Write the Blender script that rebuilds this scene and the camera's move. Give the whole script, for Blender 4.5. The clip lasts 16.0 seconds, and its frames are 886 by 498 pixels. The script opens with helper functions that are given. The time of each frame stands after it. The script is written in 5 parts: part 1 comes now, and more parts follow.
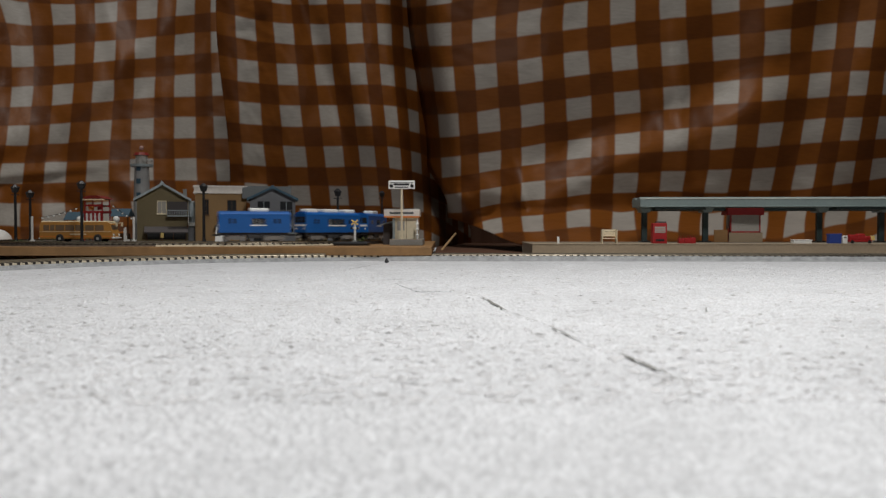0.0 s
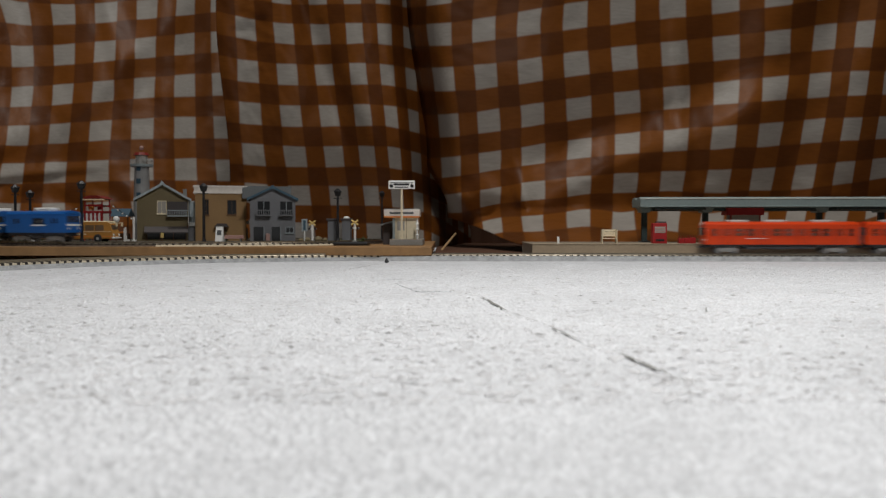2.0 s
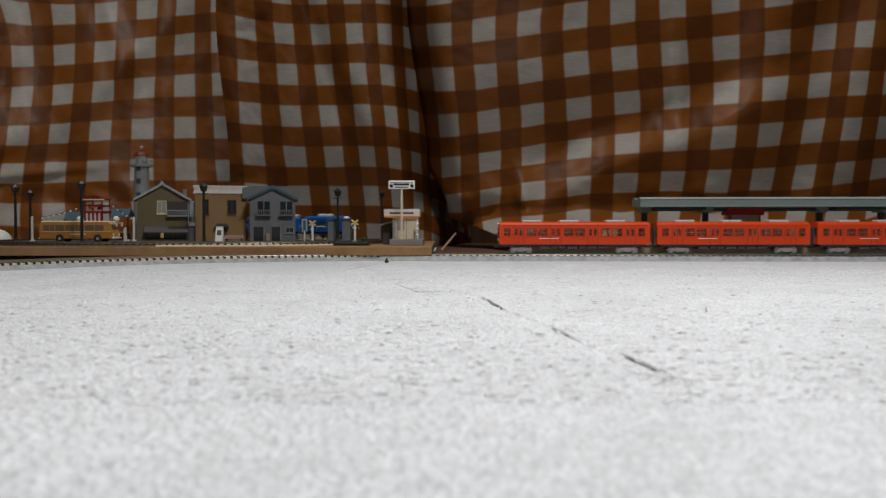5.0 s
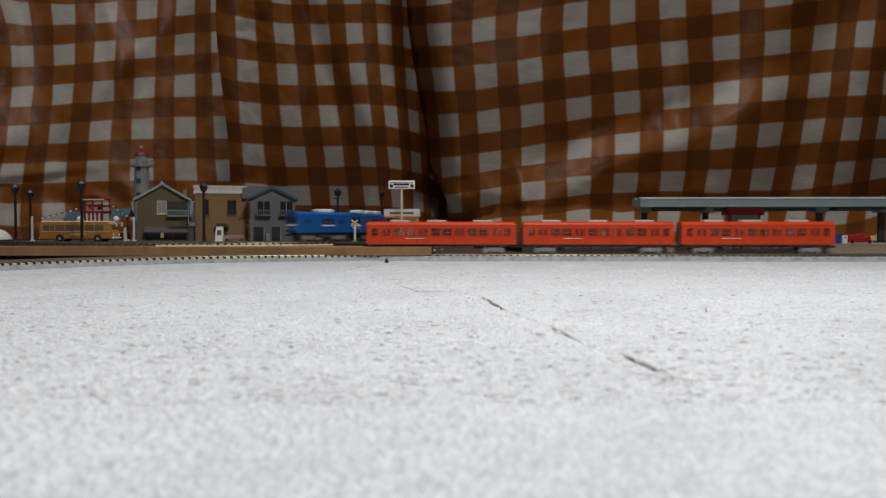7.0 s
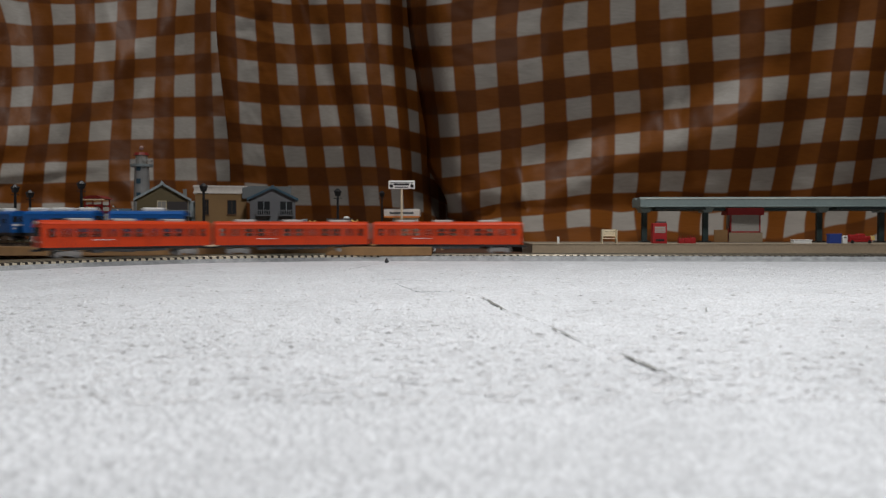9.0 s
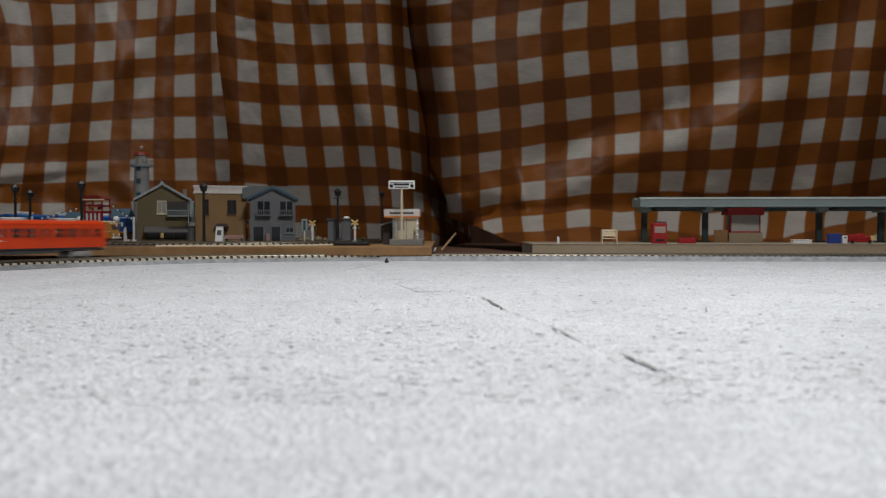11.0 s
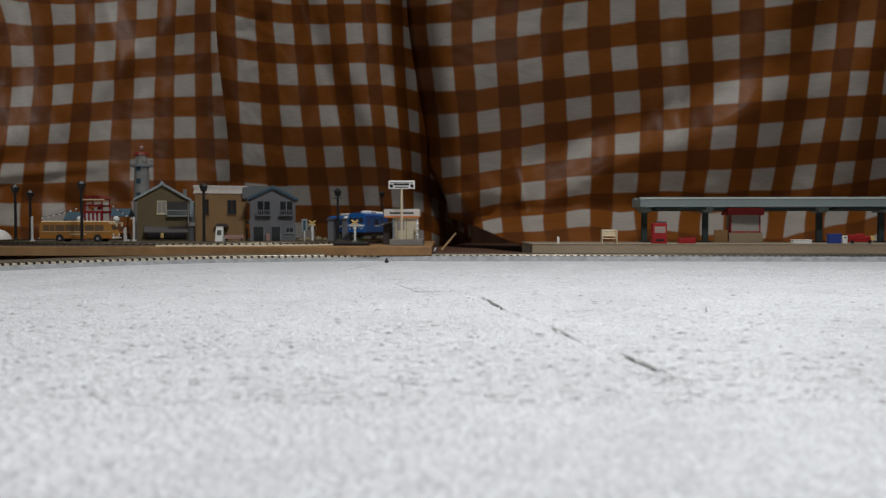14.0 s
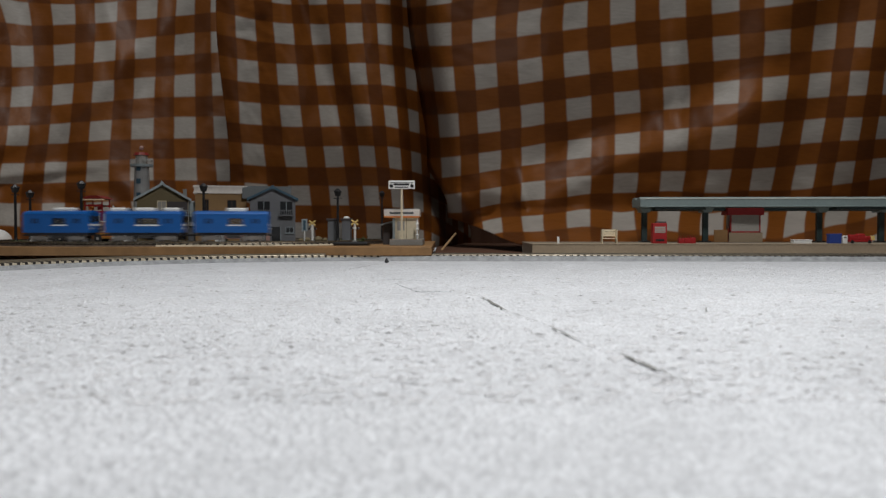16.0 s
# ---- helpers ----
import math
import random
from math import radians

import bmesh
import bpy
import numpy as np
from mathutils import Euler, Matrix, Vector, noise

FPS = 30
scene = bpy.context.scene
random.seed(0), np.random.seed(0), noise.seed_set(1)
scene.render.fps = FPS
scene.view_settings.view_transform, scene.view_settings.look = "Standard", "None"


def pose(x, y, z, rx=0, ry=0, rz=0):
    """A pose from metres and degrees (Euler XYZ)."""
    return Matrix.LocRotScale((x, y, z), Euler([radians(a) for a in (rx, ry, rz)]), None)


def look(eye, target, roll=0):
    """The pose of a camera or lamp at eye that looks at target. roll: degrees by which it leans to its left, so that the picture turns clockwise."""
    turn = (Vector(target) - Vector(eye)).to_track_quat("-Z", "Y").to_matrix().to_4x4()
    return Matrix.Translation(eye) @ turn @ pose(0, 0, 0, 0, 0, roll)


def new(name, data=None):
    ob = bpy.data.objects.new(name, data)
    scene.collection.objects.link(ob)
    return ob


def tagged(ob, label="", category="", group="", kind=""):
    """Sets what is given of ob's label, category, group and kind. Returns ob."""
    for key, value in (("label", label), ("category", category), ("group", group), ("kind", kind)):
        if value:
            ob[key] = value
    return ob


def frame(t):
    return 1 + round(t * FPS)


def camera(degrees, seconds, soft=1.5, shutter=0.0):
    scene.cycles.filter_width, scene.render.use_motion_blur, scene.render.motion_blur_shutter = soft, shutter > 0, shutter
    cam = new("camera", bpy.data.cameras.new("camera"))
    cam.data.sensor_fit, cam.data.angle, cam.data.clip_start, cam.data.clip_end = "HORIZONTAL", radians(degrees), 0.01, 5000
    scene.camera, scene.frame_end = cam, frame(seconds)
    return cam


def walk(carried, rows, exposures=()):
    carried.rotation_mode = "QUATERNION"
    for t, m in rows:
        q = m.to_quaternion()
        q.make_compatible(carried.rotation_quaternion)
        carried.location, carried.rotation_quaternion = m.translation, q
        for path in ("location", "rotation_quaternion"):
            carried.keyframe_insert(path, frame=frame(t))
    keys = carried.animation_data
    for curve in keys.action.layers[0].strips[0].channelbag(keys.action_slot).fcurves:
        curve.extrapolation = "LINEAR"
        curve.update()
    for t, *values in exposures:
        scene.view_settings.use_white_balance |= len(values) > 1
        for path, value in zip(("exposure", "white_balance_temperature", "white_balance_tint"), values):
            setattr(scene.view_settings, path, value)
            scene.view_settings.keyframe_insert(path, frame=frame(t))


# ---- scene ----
# A small model railway on a floor, seen from a lens that lies low on the floor.
cam = camera(60, 16.0, soft=1.1, shutter=0.9)
cam.data.dof.use_dof, cam.data.dof.focus_distance, cam.data.dof.aperture_fstop = True, 0.42, 26.0
EYE = (0.0, 0.0, 0.0275)
VIEW = look(EYE, (0.0, 1.0, 0.0275 - 0.02577), 0)
walk(cam, [(0.0, VIEW), (16.0, VIEW)], exposures=[(0.0, 0.05, 6600, 10), (4.0, 0.04, 6560, 10), (7.0, 0.03, 6480, 10), (9.0, 0.02, 6420, 10), (12.0, -0.02, 6400, 10), (16.0, -0.02, 6400, 10)])

# ---- light: a shaded lamp hanging over the near floor and a round ceiling lamp, in a closed room ----
world = bpy.data.worlds.new("world")
scene.world = world
world.use_nodes = True
world.node_tree.nodes["Background"].inputs[0].default_value = (0.6, 0.7, 0.85, 1)
world.node_tree.nodes["Background"].inputs[1].default_value = 0.05


def area_lamp(name, at, target, size, power, colour):
    data = bpy.data.lights.new(name, "AREA")
    data.shape, data.size, data.energy, data.color = "DISK", size, power, colour
    ob = new(name, data)
    ob.matrix_world = look(at, target)
    return ob


area_lamp("pendant_lamp_light", (0.14, 0.20, 0.56), (0.14, 0.20, 0.0), 0.16, 3.2, (1.0, 0.99, 0.965))
area_lamp("ceiling_lamp_light", (-0.25, 0.50, 2.38), (-0.25, 0.50, 0.0), 0.42, 21.5, (1.0, 0.985, 0.96))


# ---- materials ----
def mat(name, colour, rough=0.6, metal=0.0, grain=400.0, vary=0.12, bump=0.15, blotch=25.0, spec=0.4, height=0.0003, each=0.0, coat=0.0):
    m = bpy.data.materials.new(name)
    m.use_nodes = True
    nt = m.node_tree
    b = nt.nodes["Principled BSDF"]
    N, K = nt.nodes.new, nt.links.new
    tc = N("ShaderNodeTexCoord")
    fine, big = N("ShaderNodeTexNoise"), N("ShaderNodeTexNoise")
    fine.inputs["Scale"].default_value, fine.inputs["Detail"].default_value = grain, 6
    big.inputs["Scale"].default_value, big.inputs["Detail"].default_value = blotch, 4
    K(tc.outputs["Object"], fine.inputs["Vector"]), K(tc.outputs["Object"], big.inputs["Vector"])
    add = N("ShaderNodeMath")
    add.operation = "ADD"
    K(fine.outputs[0], add.inputs[0]), K(big.outputs[0], add.inputs[1])
    rng = N("ShaderNodeMapRange")
    rng.inputs[1].default_value, rng.inputs[2].default_value = 0.6, 1.4
    rng.inputs[3].default_value, rng.inputs[4].default_value = 1 - vary, 1 + vary
    K(add.outputs[0], rng.inputs[0])
    last = rng.outputs[0]
    if each:
        info, er, mu = N("ShaderNodeObjectInfo"), N("ShaderNodeMapRange"), N("ShaderNodeMath")
        er.inputs[3].default_value, er.inputs[4].default_value = 1 - each, 1 + each
        mu.operation = "MULTIPLY"
        K(info.outputs["Random"], er.inputs[0]), K(er.outputs[0], mu.inputs[0]), K(last, mu.inputs[1])
        last = mu.outputs[0]
    mix = N("ShaderNodeMix")
    mix.data_type, mix.blend_type = "RGBA", "MULTIPLY"
    mix.inputs[0].default_value = 1.0
    mix.inputs[6].default_value = (*colour, 1)
    comb = N("ShaderNodeCombineColor")
    for i in range(3):
        K(last, comb.inputs[i])
    K(comb.outputs[0], mix.inputs[7]), K(mix.outputs[2], b.inputs["Base Color"])
    rr = N("ShaderNodeMapRange")
    rr.inputs[3].default_value, rr.inputs[4].default_value = max(0.04, rough - 0.1), min(1, rough + 0.1)
    K(big.outputs[0], rr.inputs[0]), K(rr.outputs[0], b.inputs["Roughness"])
    b.inputs["Metallic"].default_value = metal
    b.inputs["Specular IOR Level"].default_value = spec
    b.inputs["Coat Weight"].default_value = coat
    if bump:
        bp = N("ShaderNodeBump")
        bp.inputs["Strength"].default_value, bp.inputs["Distance"].default_value = bump, height
        K(fine.outputs[0], bp.inputs["Height"]), K(bp.outputs[0], b.inputs["Normal"])
    return m


def floor_material(name, colour):
    m = mat(name, colour, 0.55, 0, 650, 0.12, 1.0, 25, 0.5, 0.0022)
    nt = m.node_tree
    N, K = nt.nodes.new, nt.links.new
    b = nt.nodes["Principled BSDF"]
    tc = N("ShaderNodeTexCoord")
    # dark fibre specks in the off-white sheet
    vor = N("ShaderNodeTexNoise")
    vor.inputs["Scale"].default_value, vor.inputs["Detail"].default_value, vor.inputs["Roughness"].default_value = 1150, 4, 0.6
    mid = N("ShaderNodeTexNoise")
    mid.inputs["Scale"].default_value, mid.inputs["Detail"].default_value = 240, 5
    K(tc.outputs["Object"], vor.inputs["Vector"]), K(tc.outputs["Object"], mid.inputs["Vector"])
    rng = N("ShaderNodeMapRange")
    rng.inputs[1].default_value, rng.inputs[2].default_value = 0.34, 0.60
    rng.inputs[3].default_value, rng.inputs[4].default_value = 0.64, 1.13
    K(vor.outputs[0], rng.inputs[0])
    r2 = N("ShaderNodeMapRange")
    r2.inputs[1].default_value, r2.inputs[2].default_value = 0.3, 0.7
    r2.inputs[3].default_value, r2.inputs[4].default_value = 0.87, 1.07
    K(mid.outputs[0], r2.inputs[0])
    mu = N("ShaderNodeMath")
    mu.operation = "MULTIPLY"
    K(rng.outputs[0], mu.inputs[0]), K(r2.outputs[0], mu.inputs[1])
    # sparse dark dents and flecks
    fl = N("ShaderNodeTexNoise")
    fl.inputs["Scale"].default_value, fl.inputs["Detail"].default_value, fl.inputs["Roughness"].default_value = 800, 2, 0.5
    shift = N("ShaderNodeMapping")
    shift.inputs["Location"].default_value = (3.1, 1.7, 0.4)
    K(tc.outputs["Object"], shift.inputs[0]), K(shift.outputs[0], fl.inputs["Vector"])
    r3 = N("ShaderNodeMapRange")
    r3.inputs[1].default_value, r3.inputs[2].default_value = 0.62, 0.70
    r3.inputs[3].default_value, r3.inputs[4].default_value = 1.0, 0.62
    K(fl.outputs[0], r3.inputs[0])
    mv = N("ShaderNodeMath")
    mv.operation = "MULTIPLY"
    K(mu.outputs[0], mv.inputs[0]), K(r3.outputs[0], mv.inputs[1])
    comb = N("ShaderNodeCombineColor")
    for i in range(3):
        K(mv.outputs[0], comb.inputs[i])
    mix = N("ShaderNodeMix")
    mix.data_type, mix.blend_type = "RGBA", "MULTIPLY"
    mix.inputs[0].default_value = 1.0
    old = b.inputs["Base Color"].links[0].from_socket
    K(old, mix.inputs[6]), K(comb.outputs[0], mix.inputs[7]), K(mix.outputs[2], b.inputs["Base Color"])
    return m


def gingham_material():
    m = bpy.data.materials.new("gingham_vinyl")
    m.use_nodes = True
    nt = m.node_tree
    N, K = nt.nodes.new, nt.links.new
    b = nt.nodes["Principled BSDF"]
    uv = N("ShaderNodeUVMap")
    uv.uv_map = "weave"
    sep = N("ShaderNodeSeparateXYZ")
    K(uv.outputs[0], sep.inputs[0])

    def math_(op, a, bb=None):
        n = N("ShaderNodeMath")
        n.operation = op
        for i, v in enumerate((a, bb)):
            if v is None:
                continue
            if isinstance(v, (int, float)):
                n.inputs[i].default_value = v
            else:
                K(v, n.inputs[i])
        return n.outputs[0]

    def stripe(c):
        d = math_("ABSOLUTE", math_("SUBTRACT", c, math_("ROUND", c)))
        r = N("ShaderNodeMapRange")
        r.inputs[1].default_value, r.inputs[2].default_value = 0.236, 0.277
        K(d, r.inputs[0])
        return r.outputs[0]

    su, sv = stripe(sep.outputs[0]), stripe(sep.outputs[1])
    tc = N("ShaderNodeTexCoord")
    fine, big = N("ShaderNodeTexNoise"), N("ShaderNodeTexNoise")
    fine.inputs["Scale"].default_value, fine.inputs["Detail"].default_value = 260, 5
    big.inputs["Scale"].default_value, big.inputs["Detail"].default_value = 14, 3
    # threads run across the cloth
    stretch = N("ShaderNodeMapping")
    stretch.inputs["Scale"].default_value = (0.25, 1, 1.6)
    K(tc.outputs["Object"], stretch.inputs[0]), K(stretch.outputs[0], fine.inputs[0]), K(tc.outputs["Object"], big.inputs[0])

    def colour_mix(f, a, c):
        n = N("ShaderNodeMix")
        n.data_type = "RGBA"
        K(f, n.inputs[0])
        for i, v in ((6, a), (7, c)):
            if isinstance(v, tuple):
                n.inputs[i].default_value = (*v, 1)
            else:
                K(v, n.inputs[i])
        return n.outputs[2]

    white, tan, dark = (0.335, 0.308, 0.275), (0.176, 0.0570, 0.0095), (0.100, 0.0310, 0.0065)
    a = colour_mix(sv, white, tan)
    c = colour_mix(sv, tan, dark)
    col = colour_mix(su, a, c)
    s = math_("ADD", fine.outputs[0], big.outputs[0])
    r = N("ShaderNodeMapRange")
    r.inputs[1].default_value, r.inputs[2].default_value = 0.6, 1.4
    r.inputs[3].default_value, r.inputs[4].default_value = 0.84, 1.16
    K(s, r.inputs[0])
    mu = N("ShaderNodeMix")
    mu.data_type, mu.blend_type = "RGBA", "MULTIPLY"
    mu.inputs[0].default_value = 1
    cc = N("ShaderNodeCombineColor")
    for i in range(3):
        K(r.outputs[0], cc.inputs[i])
    K(col, mu.inputs[6]), K(cc.outputs[0], mu.inputs[7]), K(mu.outputs[2], b.inputs["Base Color"])
    b.inputs["Roughness"].default_value = 0.43
    b.inputs["Specular IOR Level"].default_value = 0.11
    bp = N("ShaderNodeBump")
    bp.inputs["Strength"].default_value, bp.inputs["Distance"].default_value = 0.25, 0.004
    wr = N("ShaderNodeTexNoise")
    wr.inputs["Scale"].default_value, wr.inputs["Detail"].default_value = 26, 4
    wr.inputs["Distortion"].default_value = 0.8
    K(tc.outputs["Object"], wr.inputs[0]), K(wr.outputs[0], bp.inputs["Height"]), K(bp.outputs[0], b.inputs["Normal"])
    return m


def clear_material(name, tint, gloss, haze, dust):
    """Thin clear plastic glazing with a slight sheen and a film of haze."""
    m = bpy.data.materials.new(name)
    m.use_nodes = True
    nt = m.node_tree
    nt.nodes.remove(nt.nodes["Principled BSDF"])
    a, g, d = nt.nodes.new("ShaderNodeBsdfTransparent"), nt.nodes.new("ShaderNodeBsdfGlossy"), nt.nodes.new("ShaderNodeBsdfDiffuse")
    x, h = nt.nodes.new("ShaderNodeMixShader"), nt.nodes.new("ShaderNodeMixShader")
    a.inputs[0].default_value = (*tint, 1)
    d.inputs[0].default_value = (*dust, 1)
    g.inputs["Roughness"].default_value = 0.12
    h.inputs[0].default_value, x.inputs[0].default_value = haze, gloss
    nt.links.new(a.outputs[0], h.inputs[1]), nt.links.new(d.outputs[0], h.inputs[2])
    nt.links.new(h.outputs[0], x.inputs[1]), nt.links.new(g.outputs[0], x.inputs[2])
    nt.links.new(x.outputs[0], nt.nodes["Material Output"].inputs[0])
    return m


M = {
    "clear": clear_material("clear_glazing", (0.90, 0.84, 0.82), 0.04, 0.12, (0.42, 0.16, 0.12)),
    "clearblue": clear_material("clear_blue_car_glazing", (0.88, 0.88, 0.88), 0.04, 0.10, (0.30, 0.32, 0.34)),
    "floor": floor_material("floor_felt", (0.81, 0.832, 0.872)),
    "cloth": gingham_material(),
    # brown with the shade under the cloth put into the colour
    "shade_brown": mat("shade_brown_sheet", (0.105, 0.048, 0.026), 0.8, blotch=20),
    "wall": mat("room_wall_paint", (0.24, 0.22, 0.195), 0.9, blotch=3, grain=60),
    "wood": mat("plywood", (0.29, 0.160, 0.066), 0.6, 0, 120, 0.22, 0.3, 30),
    "woodtop": mat("plywood_top", (0.40, 0.26, 0.13), 0.6, 0, 160, 0.2, 0.3, 40),
    "ballast": mat("grey_ballast", (0.36, 0.37, 0.38), 0.85, 0, 1600, 0.45, 1.0, 200, 0.3, 0.0008),
    "sleeper": mat("dark_sleeper_plastic", (0.035, 0.028, 0.024), 0.6, each=0.25),
    "rail": mat("nickel_rail", (0.32, 0.28, 0.22), 0.45, 0.85, 300, 0.08, 0.05),
    "bed": mat("dark_track_bed", (0.10, 0.075, 0.055), 0.8, 0, 900, 0.3, 0.6),
    "beigebed": mat("pale_beige_track_bed", (0.60, 0.53, 0.40), 0.75, 0, 900, 0.2, 0.5),
    "base": mat("dark_earth_base", (0.09, 0.075, 0.055), 0.9, 0, 900, 0.35, 0.7),
    "red": mat("vermilion_paint", (0.62, 0.050, 0.006), 0.36, 0, 500, 0.06, 0.05, 60, 0.35),
    "reddark": mat("red_shade_line", (0.20, 0.018, 0.012), 0.5),
    "blue": mat("bright_blue_paint", (0.009, 0.110, 0.39), 0.34, 0, 500, 0.06, 0.05, 60, 0.5),
    "roofgrey": mat("roof_grey", (0.44, 0.42, 0.40), 0.6),
    "white": mat("white_plastic", (0.82, 0.82, 0.80), 0.45, vary=0.06),
    "glass": mat("dark_glazing", (0.03, 0.032, 0.035), 0.12, spec=0.6, vary=0.05, bump=0),
    "seen": mat("pale_interior_glazing", (0.38, 0.36, 0.33), 0.2, spec=0.5, bump=0),
    "under": mat("underframe_grey", (0.055, 0.055, 0.058), 0.65, vary=0.25),
    "bogie": mat("bogie_grey", (0.26, 0.25, 0.24), 0.6, vary=0.25),
    "wheel": mat("wheel_steel", (0.35, 0.34, 0.33), 0.35, 1.0),
    "lamp": mat("clear_headlight", (0.8, 0.78, 0.7), 0.15),
    "platform": mat("beige_platform_edge", (0.37, 0.285, 0.195), 0.75, 0, 700, 0.15, 0.4),
    "platformtop": mat("platform_paving", (0.24, 0.20, 0.15), 0.85, 0, 900, 0.18, 0.5),
    "canopy": mat("grey_green_canopy", (0.23, 0.29, 0.29), 0.55),
    "canopylight": mat("pale_canopy_edge", (0.50, 0.54, 0.52), 0.5),
    "post": mat("dark_green_post", (0.035, 0.055, 0.055), 0.5),
    "black": mat("black_plastic", (0.018, 0.018, 0.02), 0.45),
    "sred": mat("shop_red", (0.36, 0.018, 0.020), 0.45),
    "sblue": mat("bin_blue", (0.03, 0.06, 0.28), 0.45),
    "cream": mat("cream_plastic", (0.72, 0.63, 0.46), 0.55),
    "concrete": mat("grey_concrete", (0.24, 0.24, 0.23), 0.85, 0, 900, 0.2, 0.5),
    "olive": mat("olive_render", (0.175, 0.140, 0.078), 0.85, 0, 700, 0.15, 0.5),
    "brownwall": mat("tan_brick_render", (0.33, 0.205, 0.095), 0.85, 0, 700, 0.15, 0.5),
    "greywall": mat("grey_render", (0.185, 0.19, 0.205), 0.8, 0, 700, 0.15, 0.5),
    "tileblue": mat("blue_grey_tiles", (0.045, 0.095, 0.135), 0.6, 0, 700, 0.2, 0.5),
    "tilegrey": mat("grey_tiles", (0.085, 0.092, 0.095), 0.65, 0, 700, 0.2, 0.5),
    "trim": mat("pale_trim", (0.33, 0.38, 0.40), 0.6),
    "offwhite": mat("off_white_render", (0.72, 0.67, 0.62), 0.7),
    "orange": mat("orange_stripe", (0.75, 0.24, 0.05), 0.5),
    "busyellow": mat("bus_amber", (0.52, 0.245, 0.055), 0.42, vary=0.08),
    "buscream": mat("bus_cream_roof", (0.86, 0.75, 0.52), 0.45, vary=0.08),
    "yellow": mat("signal_yellow", (0.74, 0.55, 0.20), 0.5),
    "awning": mat("dark_awning", (0.07, 0.06, 0.06), 0.7),
    "wooddoor": mat("brown_door", (0.12, 0.06, 0.03), 0.6),
    "pink": mat("dull_pink", (0.40, 0.25, 0.22), 0.7),
    "crack": mat("dark_crack", (0.22, 0.22, 0.21), 0.9),
    "busglass": mat("brown_bus_glazing", (0.19, 0.125, 0.075), 0.25, bump=0),
    "speck": mat("grey_fibre", (0.45, 0.45, 0.46), 0.9),
    "towerwhite": mat("weathered_tower_white", (0.36, 0.36, 0.36), 0.7),
    "flake": mat("pale_torn_layer", (0.665, 0.67, 0.69), 0.85, 0, 900, 0.1, 0.6),
    "foliage": mat("model_foliage", (0.07, 0.09, 0.03), 0.9, 0, 1500, 0.5, 1.0),
}


# ---- mesh helpers ----
def box(bm, x0, x1, y0, y1, z0, z1, bevel=0.0):
    r = bmesh.ops.create_cube(bm, size=1)
    bmesh.ops.transform(bm, matrix=Matrix.Translation(((x0 + x1) / 2, (y0 + y1) / 2, (z0 + z1) / 2)) @ Matrix.Diagonal((x1 - x0, y1 - y0, z1 - z0, 1)), verts=r["verts"])
    if bevel:
        es = list({e for v in r["verts"] for e in v.link_edges})
        bmesh.ops.bevel(bm, geom=es, offset=bevel, segments=2, profile=0.5, affect="EDGES")
    return bm


def tube(bm, a, b, r0, r1=None, seg=10):
    a, b = Vector(a), Vector(b)
    d = b - a
    m = Matrix.Translation((a + b) / 2) @ d.to_track_quat("Z", "Y").to_matrix().to_4x4()
    bmesh.ops.create_cone(bm, cap_ends=True, segments=seg, radius1=r0, radius2=r0 if r1 is None else r1, depth=d.length, matrix=m)
    return bm


def ball(bm, c, r, squash=1.0, seg=10):
    bmesh.ops.create_uvsphere(bm, u_segments=seg, v_segments=max(6, seg // 2 + 2), radius=r, matrix=Matrix.Translation(c) @ Matrix.Diagonal((1, 1, squash, 1)))
    return bm


def prism(bm, profile, axis, a, b):
    """Extrude a closed 2D profile along x or y from a to b."""
    mk = (lambda p, s: (s, p[0], p[1])) if axis == "x" else (lambda p, s: (p[0], s, p[1]))
    va = [bm.verts.new(mk(p, a)) for p in profile]
    vb = [bm.verts.new(mk(p, b)) for p in profile]
    n = len(profile)
    bm.faces.new(va), bm.faces.new(list(reversed(vb)))
    for i in range(n):
        bm.faces.new((va[i], vb[i], vb[(i + 1) % n], va[(i + 1) % n]))
    bmesh.ops.recalc_face_normals(bm, faces=bm.faces[:])
    return bm


def B():
    return bmesh.new()


def part(name, bm, material, parent=None, label="", smooth=False):
    me = bpy.data.meshes.new(name)
    bm.to_mesh(me)
    bm.free()
    me.materials.append(M[material])
    if smooth:
        me.polygons.foreach_set("use_smooth", [True] * len(me.polygons))
    ob = new(name, me)
    if parent is not None:
        ob.parent = parent
    return tagged(ob, label=label) if label else ob


def thing(name, label, category, at=(0, 0, 0), turn=0.0, group="", kind=""):
    ob = new(name)
    ob.empty_display_size = 0.01
    ob.matrix_world = pose(*at, 0, 0, turn)
    return tagged(ob, label, category, group, kind)


def bx(name, material, parent, x0, x1, y0, y1, z0, z1, bevel=0.0, label=""):
    return part(name, box(B(), x0, x1, y0, y1, z0, z1, bevel), material, parent, label)


def bars(parent, name, material, x0, x1, z0, z1, y, rows=1):
    """A line of unreadable print as plain bars on a face that looks along -y."""
    h = (z1 - z0) / rows
    for i in range(rows):
        bx(name, material, parent, x0, x1, y - 0.0002, y, z0 + i * h + 0.15 * h, z0 + (i + 0.85) * h)


